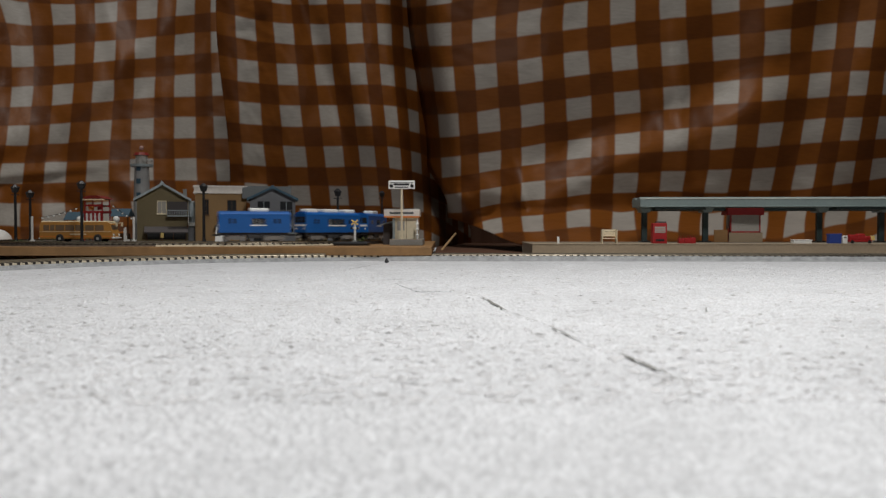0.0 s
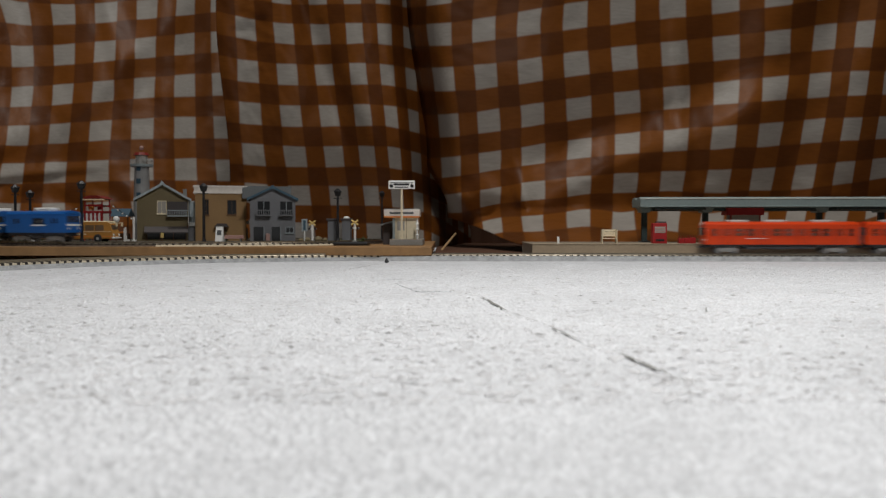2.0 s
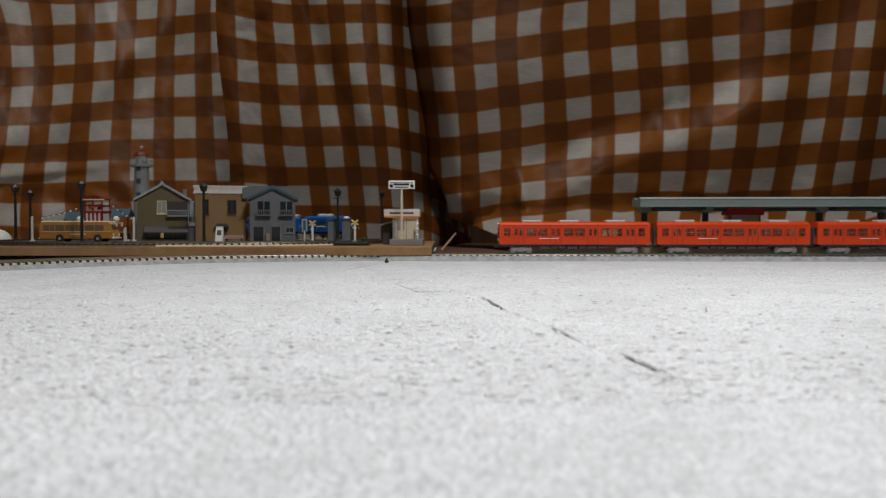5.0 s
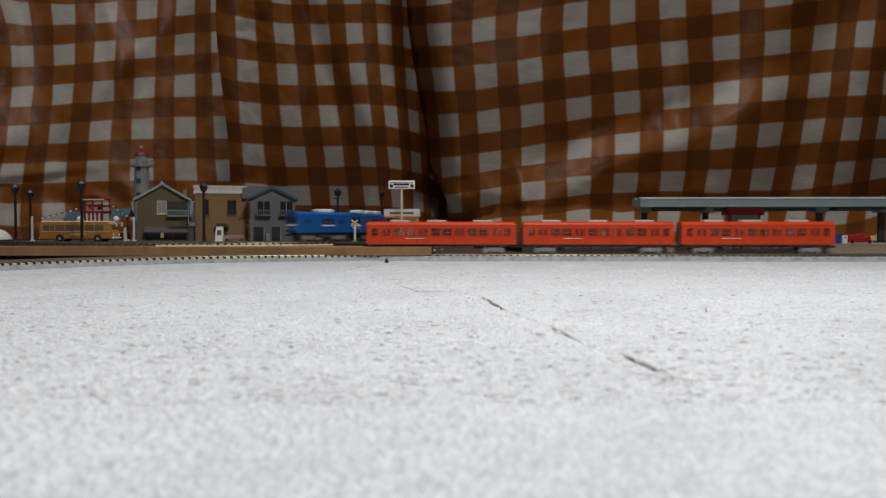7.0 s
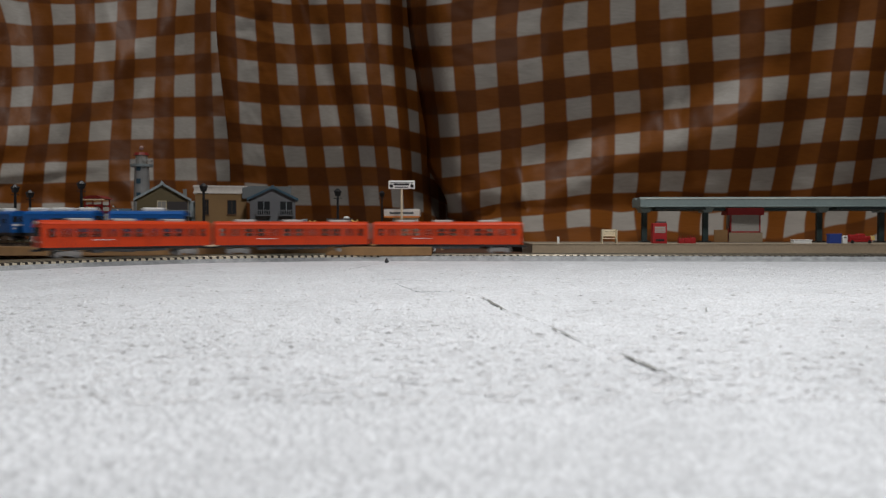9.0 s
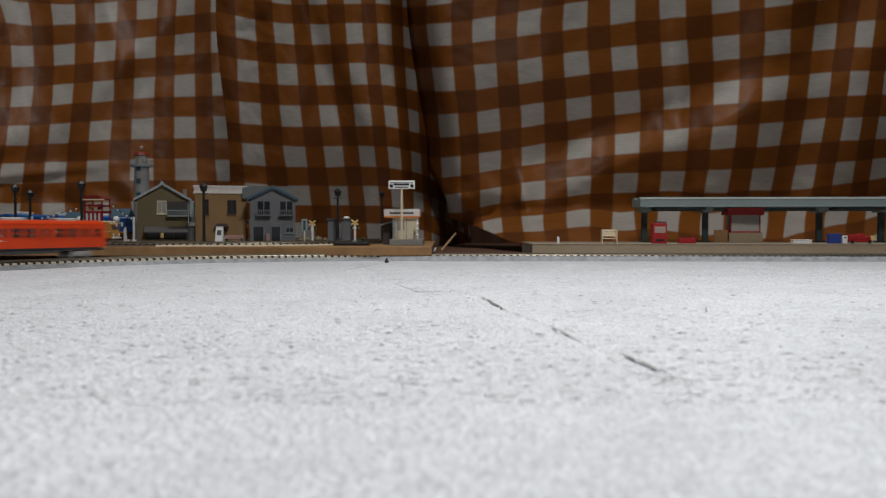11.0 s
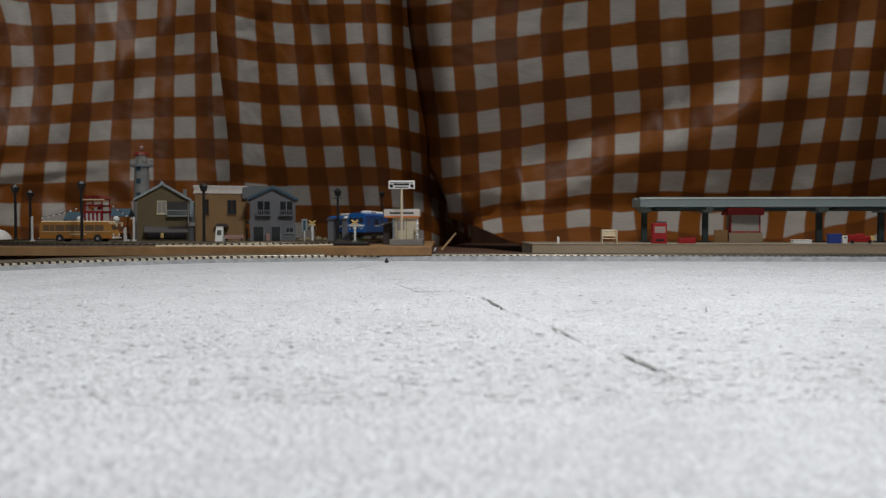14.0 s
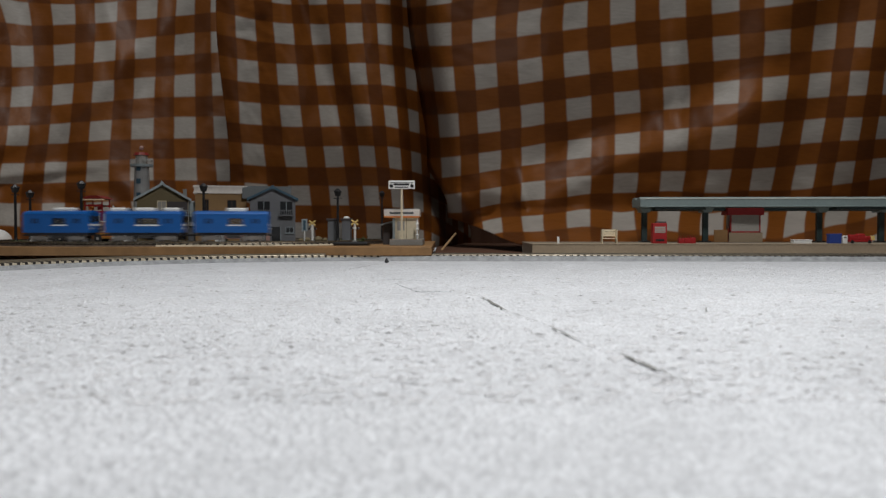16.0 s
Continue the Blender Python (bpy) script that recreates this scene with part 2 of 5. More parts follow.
# ---- room ----
def room():
    b = box(B(), -3.0, 3.0, -3.0, 2.6, -0.05, 0.0)
    fl = part("floor", b, "floor")
    tagged(fl, "off-white speckled felt-like floor sheet", "floor", kind="structure")
    for nm, bb in (("wall_north", (-3.1, 3.1, 2.6, 2.7, -0.05, 2.5)), ("wall_south", (-3.1, 3.1, -3.1, -3.0, -0.05, 2.5)), ("wall_east", (3.0, 3.1, -3.0, 2.6, -0.05, 2.5)), ("wall_west", (-3.1, -3.0, -3.0, 2.6, -0.05, 2.5))):
        tagged(part(nm, box(B(), *bb), "wall"), "plain painted room wall", "wall", kind="structure")
    tagged(part("ceiling", box(B(), -3.1, 3.1, -3.1, 2.7, 2.5, 2.6), "wall"), "plain pale ceiling", "ceiling", kind="structure")
    lamp = thing("pendant_lamp", "white shaded pendant lamp hanging from the ceiling", "lamp", (0.14, 0.20, 0.57))
    part("shade", tube(B(), (0, 0, 0.0), (0, 0, 0.12), 0.12, 0.04, seg=32), "white", lamp)
    part("cord", tube(B(), (0, 0, 0.12), (0, 0, 1.93), 0.004, seg=8), "black", lamp)
    disc = thing("ceiling_lamp", "flat round white ceiling lamp", "lamp", (-0.25, 0.50, 2.39))
    part("housing", tube(B(), (0, 0, 0.0), (0, 0, 0.11), 0.24, 0.20, seg=32), "white", disc)
    return fl


floor = room()


def floor_marks():
    """Creases, cuts and torn layers of the floor sheet."""
    def crack(pts, w, m="crack"):
        bm = B()
        left, right = [], []
        n = len(pts)
        for i, (x, y) in enumerate(pts):
            a, c = Vector(pts[max(0, i - 1)]), Vector(pts[min(n - 1, i + 1)])
            d = (c - a).normalized()
            k = w * math.sin(math.pi * (i + 0.25) / (n - 0.5)) * random.uniform(0.6, 1.3)
            left.append(bm.verts.new((x - d.y * k, y + d.x * k, 0.00045)))
            right.append(bm.verts.new((x + d.y * k, y - d.x * k, 0.00045)))
        for i in range(n - 1):
            bm.faces.new((left[i], left[i + 1], right[i + 1], right[i]))
        part("crack", bm, m, floor)

    def run(a, b, n, jit):
        return [(a[0] + (b[0] - a[0]) * i / n + random.uniform(-jit, jit), a[1] + (b[1] - a[1]) * i / n + random.uniform(-jit, jit)) for i in range(n + 1)]

    random.seed(4)
    for a, c, w in (((0.0157, 0.3086), (0.0211, 0.2540), 0.0006), ((0.0294, 0.2171), (0.0338, 0.1849), 0.0004), ((0.0378, 0.1721), (0.0428, 0.1409), 0.0006), ((0.0428, 0.1409), (0.0451, 0.1343), 0.0002), ((0.0216, 0.2523), (0.0294, 0.2171), 0.00012),
                    ((-0.0675, 0.4979), (-0.0487, 0.6122), 0.0004), ((-0.0243, 0.2171), (-0.0172, 0.2210), 0.00015), ((0.0350, 0.2490), (0.0533, 0.2576), 0.0002), ((0.0915, 0.2667), (0.0858, 0.2490), 0.0002), ((-0.0263, 0.2766), (-0.0244, 0.2766), 0.0004), ((-0.1540, 0.2667), (-0.1373, 0.2612), 0.0003)):
        crack(run(a, c, 12, 0.0004 if w > 0.0003 else 0.0002), w)
    # fine nicks scattered over the sheet
    for _ in range(40):
        d = random.uniform(0.13, 0.5)
        x = random.uniform(-0.45, 0.55) * d
        n = random.uniform(0.0008, 0.0035) * (0.5 + d)
        a = random.gauss(0, 0.5)
        crack(run((x, d), (x + n * math.cos(a), d + n * math.sin(a) * 2), 5, 0.0002), random.uniform(0.0001, 0.00026), "speck")
    # loose fibres and raised specks, too many to count
    pale, grey = B(), B()
    for k in range(3200):
        d = 0.12 + 0.42 * random.random() ** 1.3
        x = random.uniform(-0.62, 0.62) * d
        w, l = random.uniform(0.0003, 0.0009), random.uniform(0.0004, 0.0016)
        h = random.uniform(0.0001, 0.00045)
        a = random.uniform(-0.6, 0.6)
        c, s = math.cos(a), math.sin(a)
        bm = grey if k % 11 == 0 else pale
        ring = [(l, 0.0), (0.3 * l, w), (-0.8 * l, 0.7 * w), (-l, -0.3 * w), (0.1 * l, -w)]
        vs = [bm.verts.new((x + c * p - s * q, d + s * p + c * q, 0.0001)) for p, q in ring]
        tip = bm.verts.new((x + random.uniform(-0.3, 0.3) * l, d, h + 0.0002))
        for i in range(5):
            bm.faces.new((vs[i], vs[(i + 1) % 5], tip))
    tagged(part("pale_specks", pale, "flake", floor, "scattered raised pale specks"), kind="stuff")
    tagged(part("grey_specks", grey, "speck", floor, "scattered grey fibre specks"), kind="stuff")
    # a small torn tuft and overlapping pale layers along the joint
    t = B()
    bmesh.ops.create_cone(t, cap_ends=True, segments=5, radius1=0.0021, radius2=0.0004, depth=0.0034, matrix=Matrix.Translation((*(-0.0458, 0.6224), 0.0024)) @ Matrix.Rotation(0.35, 4, "X"))
    part("torn_tuft", t, "under", floor, "small grey torn tuft of sheet")
    for pts in (((-0.0619, 0.5835), (-0.0225, 0.6224), (-0.0097, 0.4104), (-0.0287, 0.4149)), ((-0.0246, 0.3973), (-0.0041, 0.3931), (0.0027, 0.3395), (-0.0120, 0.3334))):
        bm = B()
        vs, n = [], len(pts)
        for i in range(n):
            a, c = pts[i], pts[(i + 1) % n]
            for k in range(7):
                vs.append((a[0] + (c[0] - a[0]) * k / 7 + random.uniform(-0.0016, 0.0016), a[1] + (c[1] - a[1]) * k / 7 + random.uniform(-0.003, 0.003)))
        lo = [bm.verts.new((x, y, 0.0)) for x, y in vs]
        hi = [bm.verts.new((x, y, 0.00022)) for x, y in vs]
        bm.faces.new(hi)
        for i in range(len(vs)):
            j = (i + 1) % len(vs)
            bm.faces.new((lo[i], lo[j], hi[j], hi[i]))
        part("torn_layer", bm, "floor", floor, "pale torn layer of the sheet")


floor_marks()

# ---- hanging gingham cloth ----
CLOTH_Y = 1.08


def smooth(a, b, x):
    t = min(1.0, max(0.0, (x - a) / (b - a)))
    return t * t * (3 - 2 * t)


def ridge(x, z, x0, z0, x1, z1, w, amount):
    """A soft crease along a line, pushed towards the room."""
    d = Vector((x1 - x0, z1 - z0))
    L = d.length
    d /= L
    px, pz = x - x0, z - z0
    s = px * d.x + pz * d.y
    o = -px * d.y + pz * d.x
    fade = smooth(-0.12, 0.05, s) * (1 - smooth(L - 0.05, L + 0.12, s))
    k = w if o > 0 else w * 0.55
    return amount * fade * math.exp(-(o / k) ** 2)


def ledge(x, z, x0, z0, x1, z1, w, amount):
    """Below a slanting line the cloth stands out; along the line it faces upwards."""
    d = Vector((x1 - x0, z1 - z0))
    L = d.length
    d /= L
    s = (x - x0) * d.x + (z - z0) * d.y
    o = -(x - x0) * d.y + (z - z0) * d.x
    fade = smooth(-0.06, 0.03, s) * (1 - smooth(L - 0.16, L + 0.20, s))
    o += 0.005 * math.sin(s * 30) + 0.005 * noise.noise(Vector((x * 22, z * 22, 4)))
    return amount * fade * (1 - smooth(-w, w, o))


def crease_x(z):
    """Where the deep crease between two folds runs at a height."""
    return -0.041 + 0.030 * smooth(0.37, 0.06, z) + 0.030 * (1 - smooth(0.02, 0.085, z))


def fold_edge(z):
    """The free edge of the middle fold, which lies over the one behind it."""
    return -0.317 + 0.018 * (1 - smooth(0.10, 0.33, z))


def cloth_depth(which, x, z):
    """Distance of the cloth before its hanging plane."""
    d = 0.0
    wrinkle = noise.noise(Vector((x * 55, z * 34, 2.0))) + 0.6 * noise.noise(Vector((x * 110 + z * 60, z * 90, 8.0)))
    if which == "left":
        d += 0.007 * math.sin(x * 38 + z * 6) + 0.012 * math.sin(x * 17 + 1.0)
        d += ridge(x, z, -0.56, 0.150, -0.41, 0.295, 0.040, 0.012) + ridge(x, z, -0.66, 0.115, -0.58, 0.175, 0.035, 0.010)
        d += ridge(x, z, -0.66, 0.098, -0.53, 0.110, 0.010, 0.007)
        d += ridge(x, z, -0.47, 0.33, -0.44, 0.20, 0.020, 0.006)
        d -= 0.050 * smooth(-0.40, -0.31, x)
        d -= 0.44 * z
        d += 0.30 * max(0.0, -0.36 - x) - 0.34 * max(0.0, -0.72 - x)
        d += 0.0016 * wrinkle
    elif which == "mid":
        e = x - fold_edge(z)
        d += 0.014 * math.exp(-((e - 0.030) / 0.06) ** 2) - 0.004 * math.exp(-(e / 0.008) ** 2)
        d += 0.006 * math.sin(x * 60 + 0.7 + z * 5)
        # a slanting trough from the upper edge down to the crease
        d -= ridge(x, z, -0.215, 0.38, -0.115, 0.10, 0.026, 0.009)
        d += ridge(x, z, -0.180, 0.36, -0.080, 0.12, 0.026, 0.006)
        q = x - crease_x(z)
        d -= 0.085 * smooth(-0.045, 0.0, q) + (0.02 + 0.10 * (1 - smooth(0.03, 0.12, z))) * smooth(-0.035, 0.02, q)
        d += 0.19 * z - 0.35 * z * z
        d += 0.0014 * wrinkle
        d -= 0.045 * (1 - smooth(0.02, 0.17, z)) * smooth(-0.27, -0.13, x)
        # short glossy wrinkles high on the fold
        d += 0.0030 * smooth(0.22, 0.33, z) * math.exp(-((x + 0.265) / 0.03) ** 2) * noise.noise(Vector((x * 60 + z * 40, z * 120, 6.0)))
    else:
        q = x - crease_x(z)
        d -= 0.12 * (1 - smooth(-0.016, 0.040, q))
        d += 0.24 * z - 0.30 * z * z - 0.04 * max(0.0, x - 0.15)
        d += 0.006 * noise.noise(Vector((x * 12, z * 10, 7.0))) + 0.0015 * wrinkle
        d += ledge(x, z, 0.10, 0.085, 0.47, 0.235, 0.032, 0.042)
        d += ridge(x, z, 0.02, 0.06, 0.12, 0.09, 0.03, 0.007)
        near = math.exp(-(((x - 0.335) / 0.05) ** 2 + ((z - 0.19) / 0.05) ** 2))
        d += ridge(x, z, 0.336, 0.150, 0.330, 0.235, 0.005, 0.010) + ridge(x, z, 0.318, 0.165, 0.300, 0.215, 0.008, 0.005)
        d += 0.0040 * near * noise.noise(Vector((x * 120 - z * 20, z * 45, 12.0)))
        d += ridge(x, z, 0.108, 0.090, 0.120, 0.030, 0.012, 0.012)
        d += 0.012 * math.sin(x * 9 + 1.2) + 0.006 * math.sin(x * 40 - z * 14) * smooth(0.3, 0.5, x)
    # the foot spreads out over the floor
    d += 0.010 * (1 - smooth(0.05, 0.13, z)) * noise.noise(Vector((x * 26, z * 34, 3.0)))
    foot = 1 - smooth(0.0, 0.075, z)
    spread = {"left": 0.02, "mid": 0.02, "right": 0.22}[which] * smooth(-0.02, 0.14, x if which == "right" else 0.0)
    return d + spread * foot * foot


def cloth_panel(parent, which, x0, x1, centre, coef, label, nx=150, nz=150):
    z0, z1 = 0.004, 0.62
    deg = {10: 3, 15: 4, 21: 5}[len(coef[0])]
    powers = [(i, j) for i in range(deg + 1) for j in range(deg + 1 - i)]
    bm = B()
    uvl = bm.loops.layers.uv.new("weave")
    grid, weave = [], {}
    for j in range(nz + 1):
        row = []
        for i in range(nx + 1):
            zn = z0 + (z1 - z0) * (j / nz) ** 1.25
            xa = {"left": x0, "mid": fold_edge(zn), "right": crease_x(zn) - 0.012}[which]
            xb = crease_x(zn) + 0.020 if which == "mid" else x1
            x = xa + (xb - xa) * i / nx
            zb = z0
            if which == "right":
                # the hem is lifted towards the deep crease
                zb = z0 + 0.046 * (1 - smooth(-0.03, 0.125, x)) ** 0.8
            z = zb + (z1 - zb) * (j / nz) ** 1.25
            y = CLOTH_Y - cloth_depth(which, x, z)
            g = y / CLOTH_Y
            zz = max(0.0022, EYE[2] + (z - EYE[2]) * g)
            v = bm.verts.new((x * g, y, zz + 0.0012 * math.sin(x * 50) * (z < 0.02)))
            a = (min(max(x, centre - 0.4), centre + 0.4) - centre) * 5
            b = (min(z, 0.38) - 0.2) * 5
            u = sum(c * a ** p * b ** q for c, (p, q) in zip(coef[0], powers))
            w = sum(c * a ** p * b ** q for c, (p, q) in zip(coef[1], powers))
            low = 1 - smooth(0.05, 0.10, z) if which == "right" else 0.0
            u += 0.02 * noise.noise(Vector((x * 30, z * 30, 1))) + 0.10 * low * noise.noise(Vector((x * 20, z * 16, 5)))
            w += 0.02 * noise.noise(Vector((x * 30, z * 30, 2))) + 0.10 * low * noise.noise(Vector((x * 18, z * 20, 9)))
            weave[v] = (u + (x - centre - a / 5) * 15, w - (z - min(z, 0.38)) * 15)
            row.append(v)
        grid.append(row)
    for j in range(nz):
        for i in range(nx):
            f = bm.faces.new((grid[j][i], grid[j][i + 1], grid[j + 1][i + 1], grid[j + 1][i]))
            f.smooth = True
            for lp in f.loops:
                lp[uvl].uv = weave[lp.vert]
    ob = part("cloth_panel", bm, "cloth", parent, label)
    so = ob.modifiers.new("thickness", "SOLIDIFY")
    so.thickness, so.offset = 0.0008, 1
    return ob


tablecloth = thing("tablecloth", "brown and white gingham vinyl tablecloth hung in folds as a backdrop", "tablecloth")
cloth_panel(tablecloth, "left", -1.15, -0.270, -0.5, [[1.605, -0.319, 0.155, 0.263, -0.208, 3.54, 0.233, -0.582, -0.292, -0.157, 0.325, 0.451, -0.195, -0.018, 0.402], [2.336, -3.664, 0.048, 0.131, -0.244, 0.285, 0.217, -0.349, -0.346, -0.006, 0.278, 0.381, -0.209, -0.107, 0.091]], "gingham fold behind the houses")
cloth_panel(tablecloth, "mid", -0.318, -0.018, -0.18, [[1.634, 0.406, -0.059, -0.03, 0.039, 3.776, 0.41, -0.021, -0.225, 0.547, -0.295, -0.126, 0.892, -0.266, 1.059], [2.755, -3.484, 0.005, -0.194, 0.073, 0.046, 0.016, -0.113, 0.04, 0.338, 0.184, 0.144, -0.531, -0.318, -0.626]], "gingham fold that narrows into a deep crease")
cloth_panel(tablecloth, "right", -0.045, 1.2, 0.3, [[4.608, 0.084, 0.347, -0.206, -0.283, 0.094, 2.88, -0.269, 0.183, 0.118, 0.065, -0.035, -0.291, -0.085, 0.033, 0.094, -0.023, -0.094, 0.03, 0.095, 0.02], [3.154, -3.33, 0.279, -0.06, 0.036, 0.164, 0.318, 0.131, -0.468, 0.223, 0.077, -0.094, 0.172, 0.013, -0.15, 0.053, -0.075, 0.223, 0.018, -0.038, -0.025]], "gingham fold with a slanting glossy crease")

# added curved sheet behind the crease; its dark colour stands in for shade
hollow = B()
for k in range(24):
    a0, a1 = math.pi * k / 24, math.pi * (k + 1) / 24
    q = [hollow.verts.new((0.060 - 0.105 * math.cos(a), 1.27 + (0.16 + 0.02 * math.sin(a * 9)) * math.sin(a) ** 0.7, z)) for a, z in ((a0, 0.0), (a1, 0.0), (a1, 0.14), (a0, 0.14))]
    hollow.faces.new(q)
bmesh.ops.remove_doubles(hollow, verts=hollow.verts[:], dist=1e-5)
part("hollow_shade", hollow, "shade_brown", tablecloth, "added back sheet of the hollow, coloured dark for its shade", smooth=True)
# two added flat sheets darken the floor where shade falls below the cloth
part("floor_shade", box(B(), -0.0092, 0.079, 0.6925, 0.85, 0.0004, 0.0016, 0.0005), "shade_brown", tablecloth, "added dark flat sheet standing in for shade on the floor")
part("floor_shade", box(B(), -0.0092, 0.30, 0.8505, 1.45, 0.0004, 0.0016, 0.0005), "shade_brown", tablecloth, "added dark flat sheet standing in for shade on the floor")

# ---- tracks ----
RED_TILT, RED_R, RED_SWEEP = radians(2.0), 0.282, radians(78)
RED_X, RED_Y = -0.035, 0.6747


def red_path(s):
    """Centre line of the floor track, s metres on from where its curve begins; place and heading."""
    h = math.pi - RED_TILT
    if s < 0:
        return Vector((RED_X - s * math.cos(RED_TILT), RED_Y + s * math.sin(RED_TILT))), h
    th = min(s / RED_R, RED_SWEEP)
    p = Vector((RED_X - RED_R * math.sin(RED_TILT) + RED_R * math.sin(RED_TILT - th), RED_Y - RED_R * math.cos(RED_TILT) + RED_R * math.cos(RED_TILT - th)))
    h += th
    over = max(0.0, s - RED_R * RED_SWEEP)
    return p + over * Vector((math.cos(h), math.sin(h))), h


OV_Y, OV_R, OV_XR, OV_XL, OV_TURN = 0.6888, 0.1468, -0.2069, -0.3070, 0.0848
OV_S = OV_XR - OV_XL
LAP = 2 * OV_S + 2 * math.pi * OV_R


def blue_path(s):
    """Centre line of the oval on the board; place and heading."""
    s = s % LAP
    half = math.pi * OV_R
    if s < OV_S:
        x, y, a = OV_XR - s, OV_Y, math.pi
    elif s < OV_S + half:
        th = (s - OV_S) / OV_R
        x, y, a = OV_XL - OV_R * math.sin(th), OV_Y + OV_R - OV_R * math.cos(th), math.pi - th
    elif s < 2 * OV_S + half:
        x, y, a = OV_XL + (s - OV_S - half), OV_Y + 2 * OV_R, 0.0
    else:
        th = (s - 2 * OV_S - half) / OV_R
        x, y, a = OV_XR + OV_R * math.sin(th), OV_Y + OV_R + OV_R * math.cos(th), -th
    c, sn = math.cos(OV_TURN), math.sin(OV_TURN)
    dx, dy = x - OV_XR, y - OV_Y
    return Vector((OV_XR + c * dx - sn * dy, OV_Y + sn * dx + c * dy)), a + OV_TURN


def sweep(path, s0, s1, step, profile):
    """Sweep a closed cross-section (across, up) along a path."""
    bm = B()
    n = max(2, int((s1 - s0) / step))
    rings = []
    for i in range(n + 1):
        p, h = path(s0 + (s1 - s0) * i / n)
        nx, ny = -math.sin(h), math.cos(h)
        rings.append([bm.verts.new((p.x + nx * a, p.y + ny * a, u)) for a, u in profile])
    m = len(profile)
    for r, q in zip(rings, rings[1:]):
        for k in range(m):
            bm.faces.new((r[k], r[(k + 1) % m], q[(k + 1) % m], q[k]))
    bm.faces.new(rings[0]), bm.faces.new(rings[-1])
    bmesh.ops.recalc_face_normals(bm, faces=bm.faces[:])
    return bm


def track(name, label, path, s0, s1, base, bed, piece_from, piece_to):
    tr = thing(name, label, "track")
    for nm, a, c, prof, m in bed:
        part(nm, sweep(path, a, c, 0.012, prof), m, tr)
    top = base + 0.0047
    for side in (-1, 1):
        w = 0.0007
        prof = [(side * 0.0045 - w, top), (side * 0.0045 + w, top), (side * 0.0045 + w * 0.5, top + 0.0007), (side * 0.0045 + w * 0.8, top + 0.0019), (side * 0.0045 - w * 0.8, top + 0.0019), (side * 0.0045 - w * 0.5, top + 0.0007)]
        part("rail", sweep(path, s0, s1, 0.008, prof), "rail", tr, "shiny nickel rail")
    bm = box(B(), -0.0010, 0.0010, -0.0089, 0.0089, -0.0014, 0.0004)
    me = bpy.data.meshes.new("sleeper")
    bm.to_mesh(me), bm.free()
    me.materials.append(M["sleeper"])
    rest = B()
    s = s0 + 0.003
    while s < s1:
        p, h = path(s)
        m = Matrix.Translation((p.x, p.y, top)) @ Matrix.Rotation(h, 4, "Z")
        if piece_from < s < piece_to:
            o = new("sleeper", me)
            o.parent, o.matrix_local = tr, m
        else:
            r = bmesh.ops.create_cube(rest, size=1)
            bmesh.ops.transform(rest, matrix=m @ Matrix.Translation((0, 0, -0.0003)) @ Matrix.Diagonal((0.0028, 0.0176, 0.0014, 1)), verts=r["verts"])
        s += 0.0058
    if len(rest.verts):
        tagged(part("sleepers", rest, "sleeper", tr), kind="stuff")
    else:
        rest.free()
    return tr


BOARD_TOP = 0.0123
track("floor_track", "model railway track on grey ballast lying on the floor", red_path, -1.35, 2.4, 0.0,
      [("ballast_bed", -1.35, 0.02, [(-0.0135, 0.0), (0.0135, 0.0), (0.0098, 0.0042), (-0.0098, 0.0042)], "ballast"),
       ("curve_bed", 0.02, 2.4, [(-0.0086, 0.0032), (0.0086, 0.0032), (0.0085, 0.0046), (-0.0085, 0.0046)], "beigebed"),
       ("curve_ballast", 0.02, 2.4, [(-0.0115, 0.0), (0.0115, 0.0), (0.0088, 0.0032), (-0.0088, 0.0032)], "ballast")], -0.55, 0.50)
track("oval_track", "small oval of model railway track on the wooden board", blue_path, 0.0, LAP, BOARD_TOP - 0.0025,
      [("track_bed", 0.047, LAP - 0.125, [(-0.0095, BOARD_TOP), (0.0095, BOARD_TOP), (0.0088, BOARD_TOP + 0.0016), (-0.0088, BOARD_TOP + 0.0016)], "bed"),
       ("pale_track_bed", -0.125, 0.047, [(-0.0095, BOARD_TOP), (0.0095, BOARD_TOP), (0.0088, BOARD_TOP + 0.0016), (-0.0088, BOARD_TOP + 0.0016)], "beigebed")], -1, 9)

# ---- wooden board ----
board = thing("layout_board", "brown plywood layout board with a pale worn edge", "board")
part("plywood_panel", box(B(), -0.585, -0.0098, 0.664, 0.992, 0.0046, BOARD_TOP, 0.0005), "wood", board)
bx("batten", "wood", board, -0.50, -0.05, 0.70, 0.72, 0.0, 0.0046)
bx("batten", "wood", board, -0.50, -0.05, 0.95, 0.97, 0.0, 0.0046)

# ---- trains ----
def car_profile(w, z0, z1, bulge, n=7):
    """Cross-section of a carriage: straight sides and an arched roof."""
    pts = [(-w, z0), (w, z0), (w, z1)]
    for i in range(1, n):
        a = math.pi * i / n
        pts.append((w * math.cos(a) * 0.985, z1 + bulge * math.sin(a) ** 0.75))
    pts.append((-w, z1))
    return pts


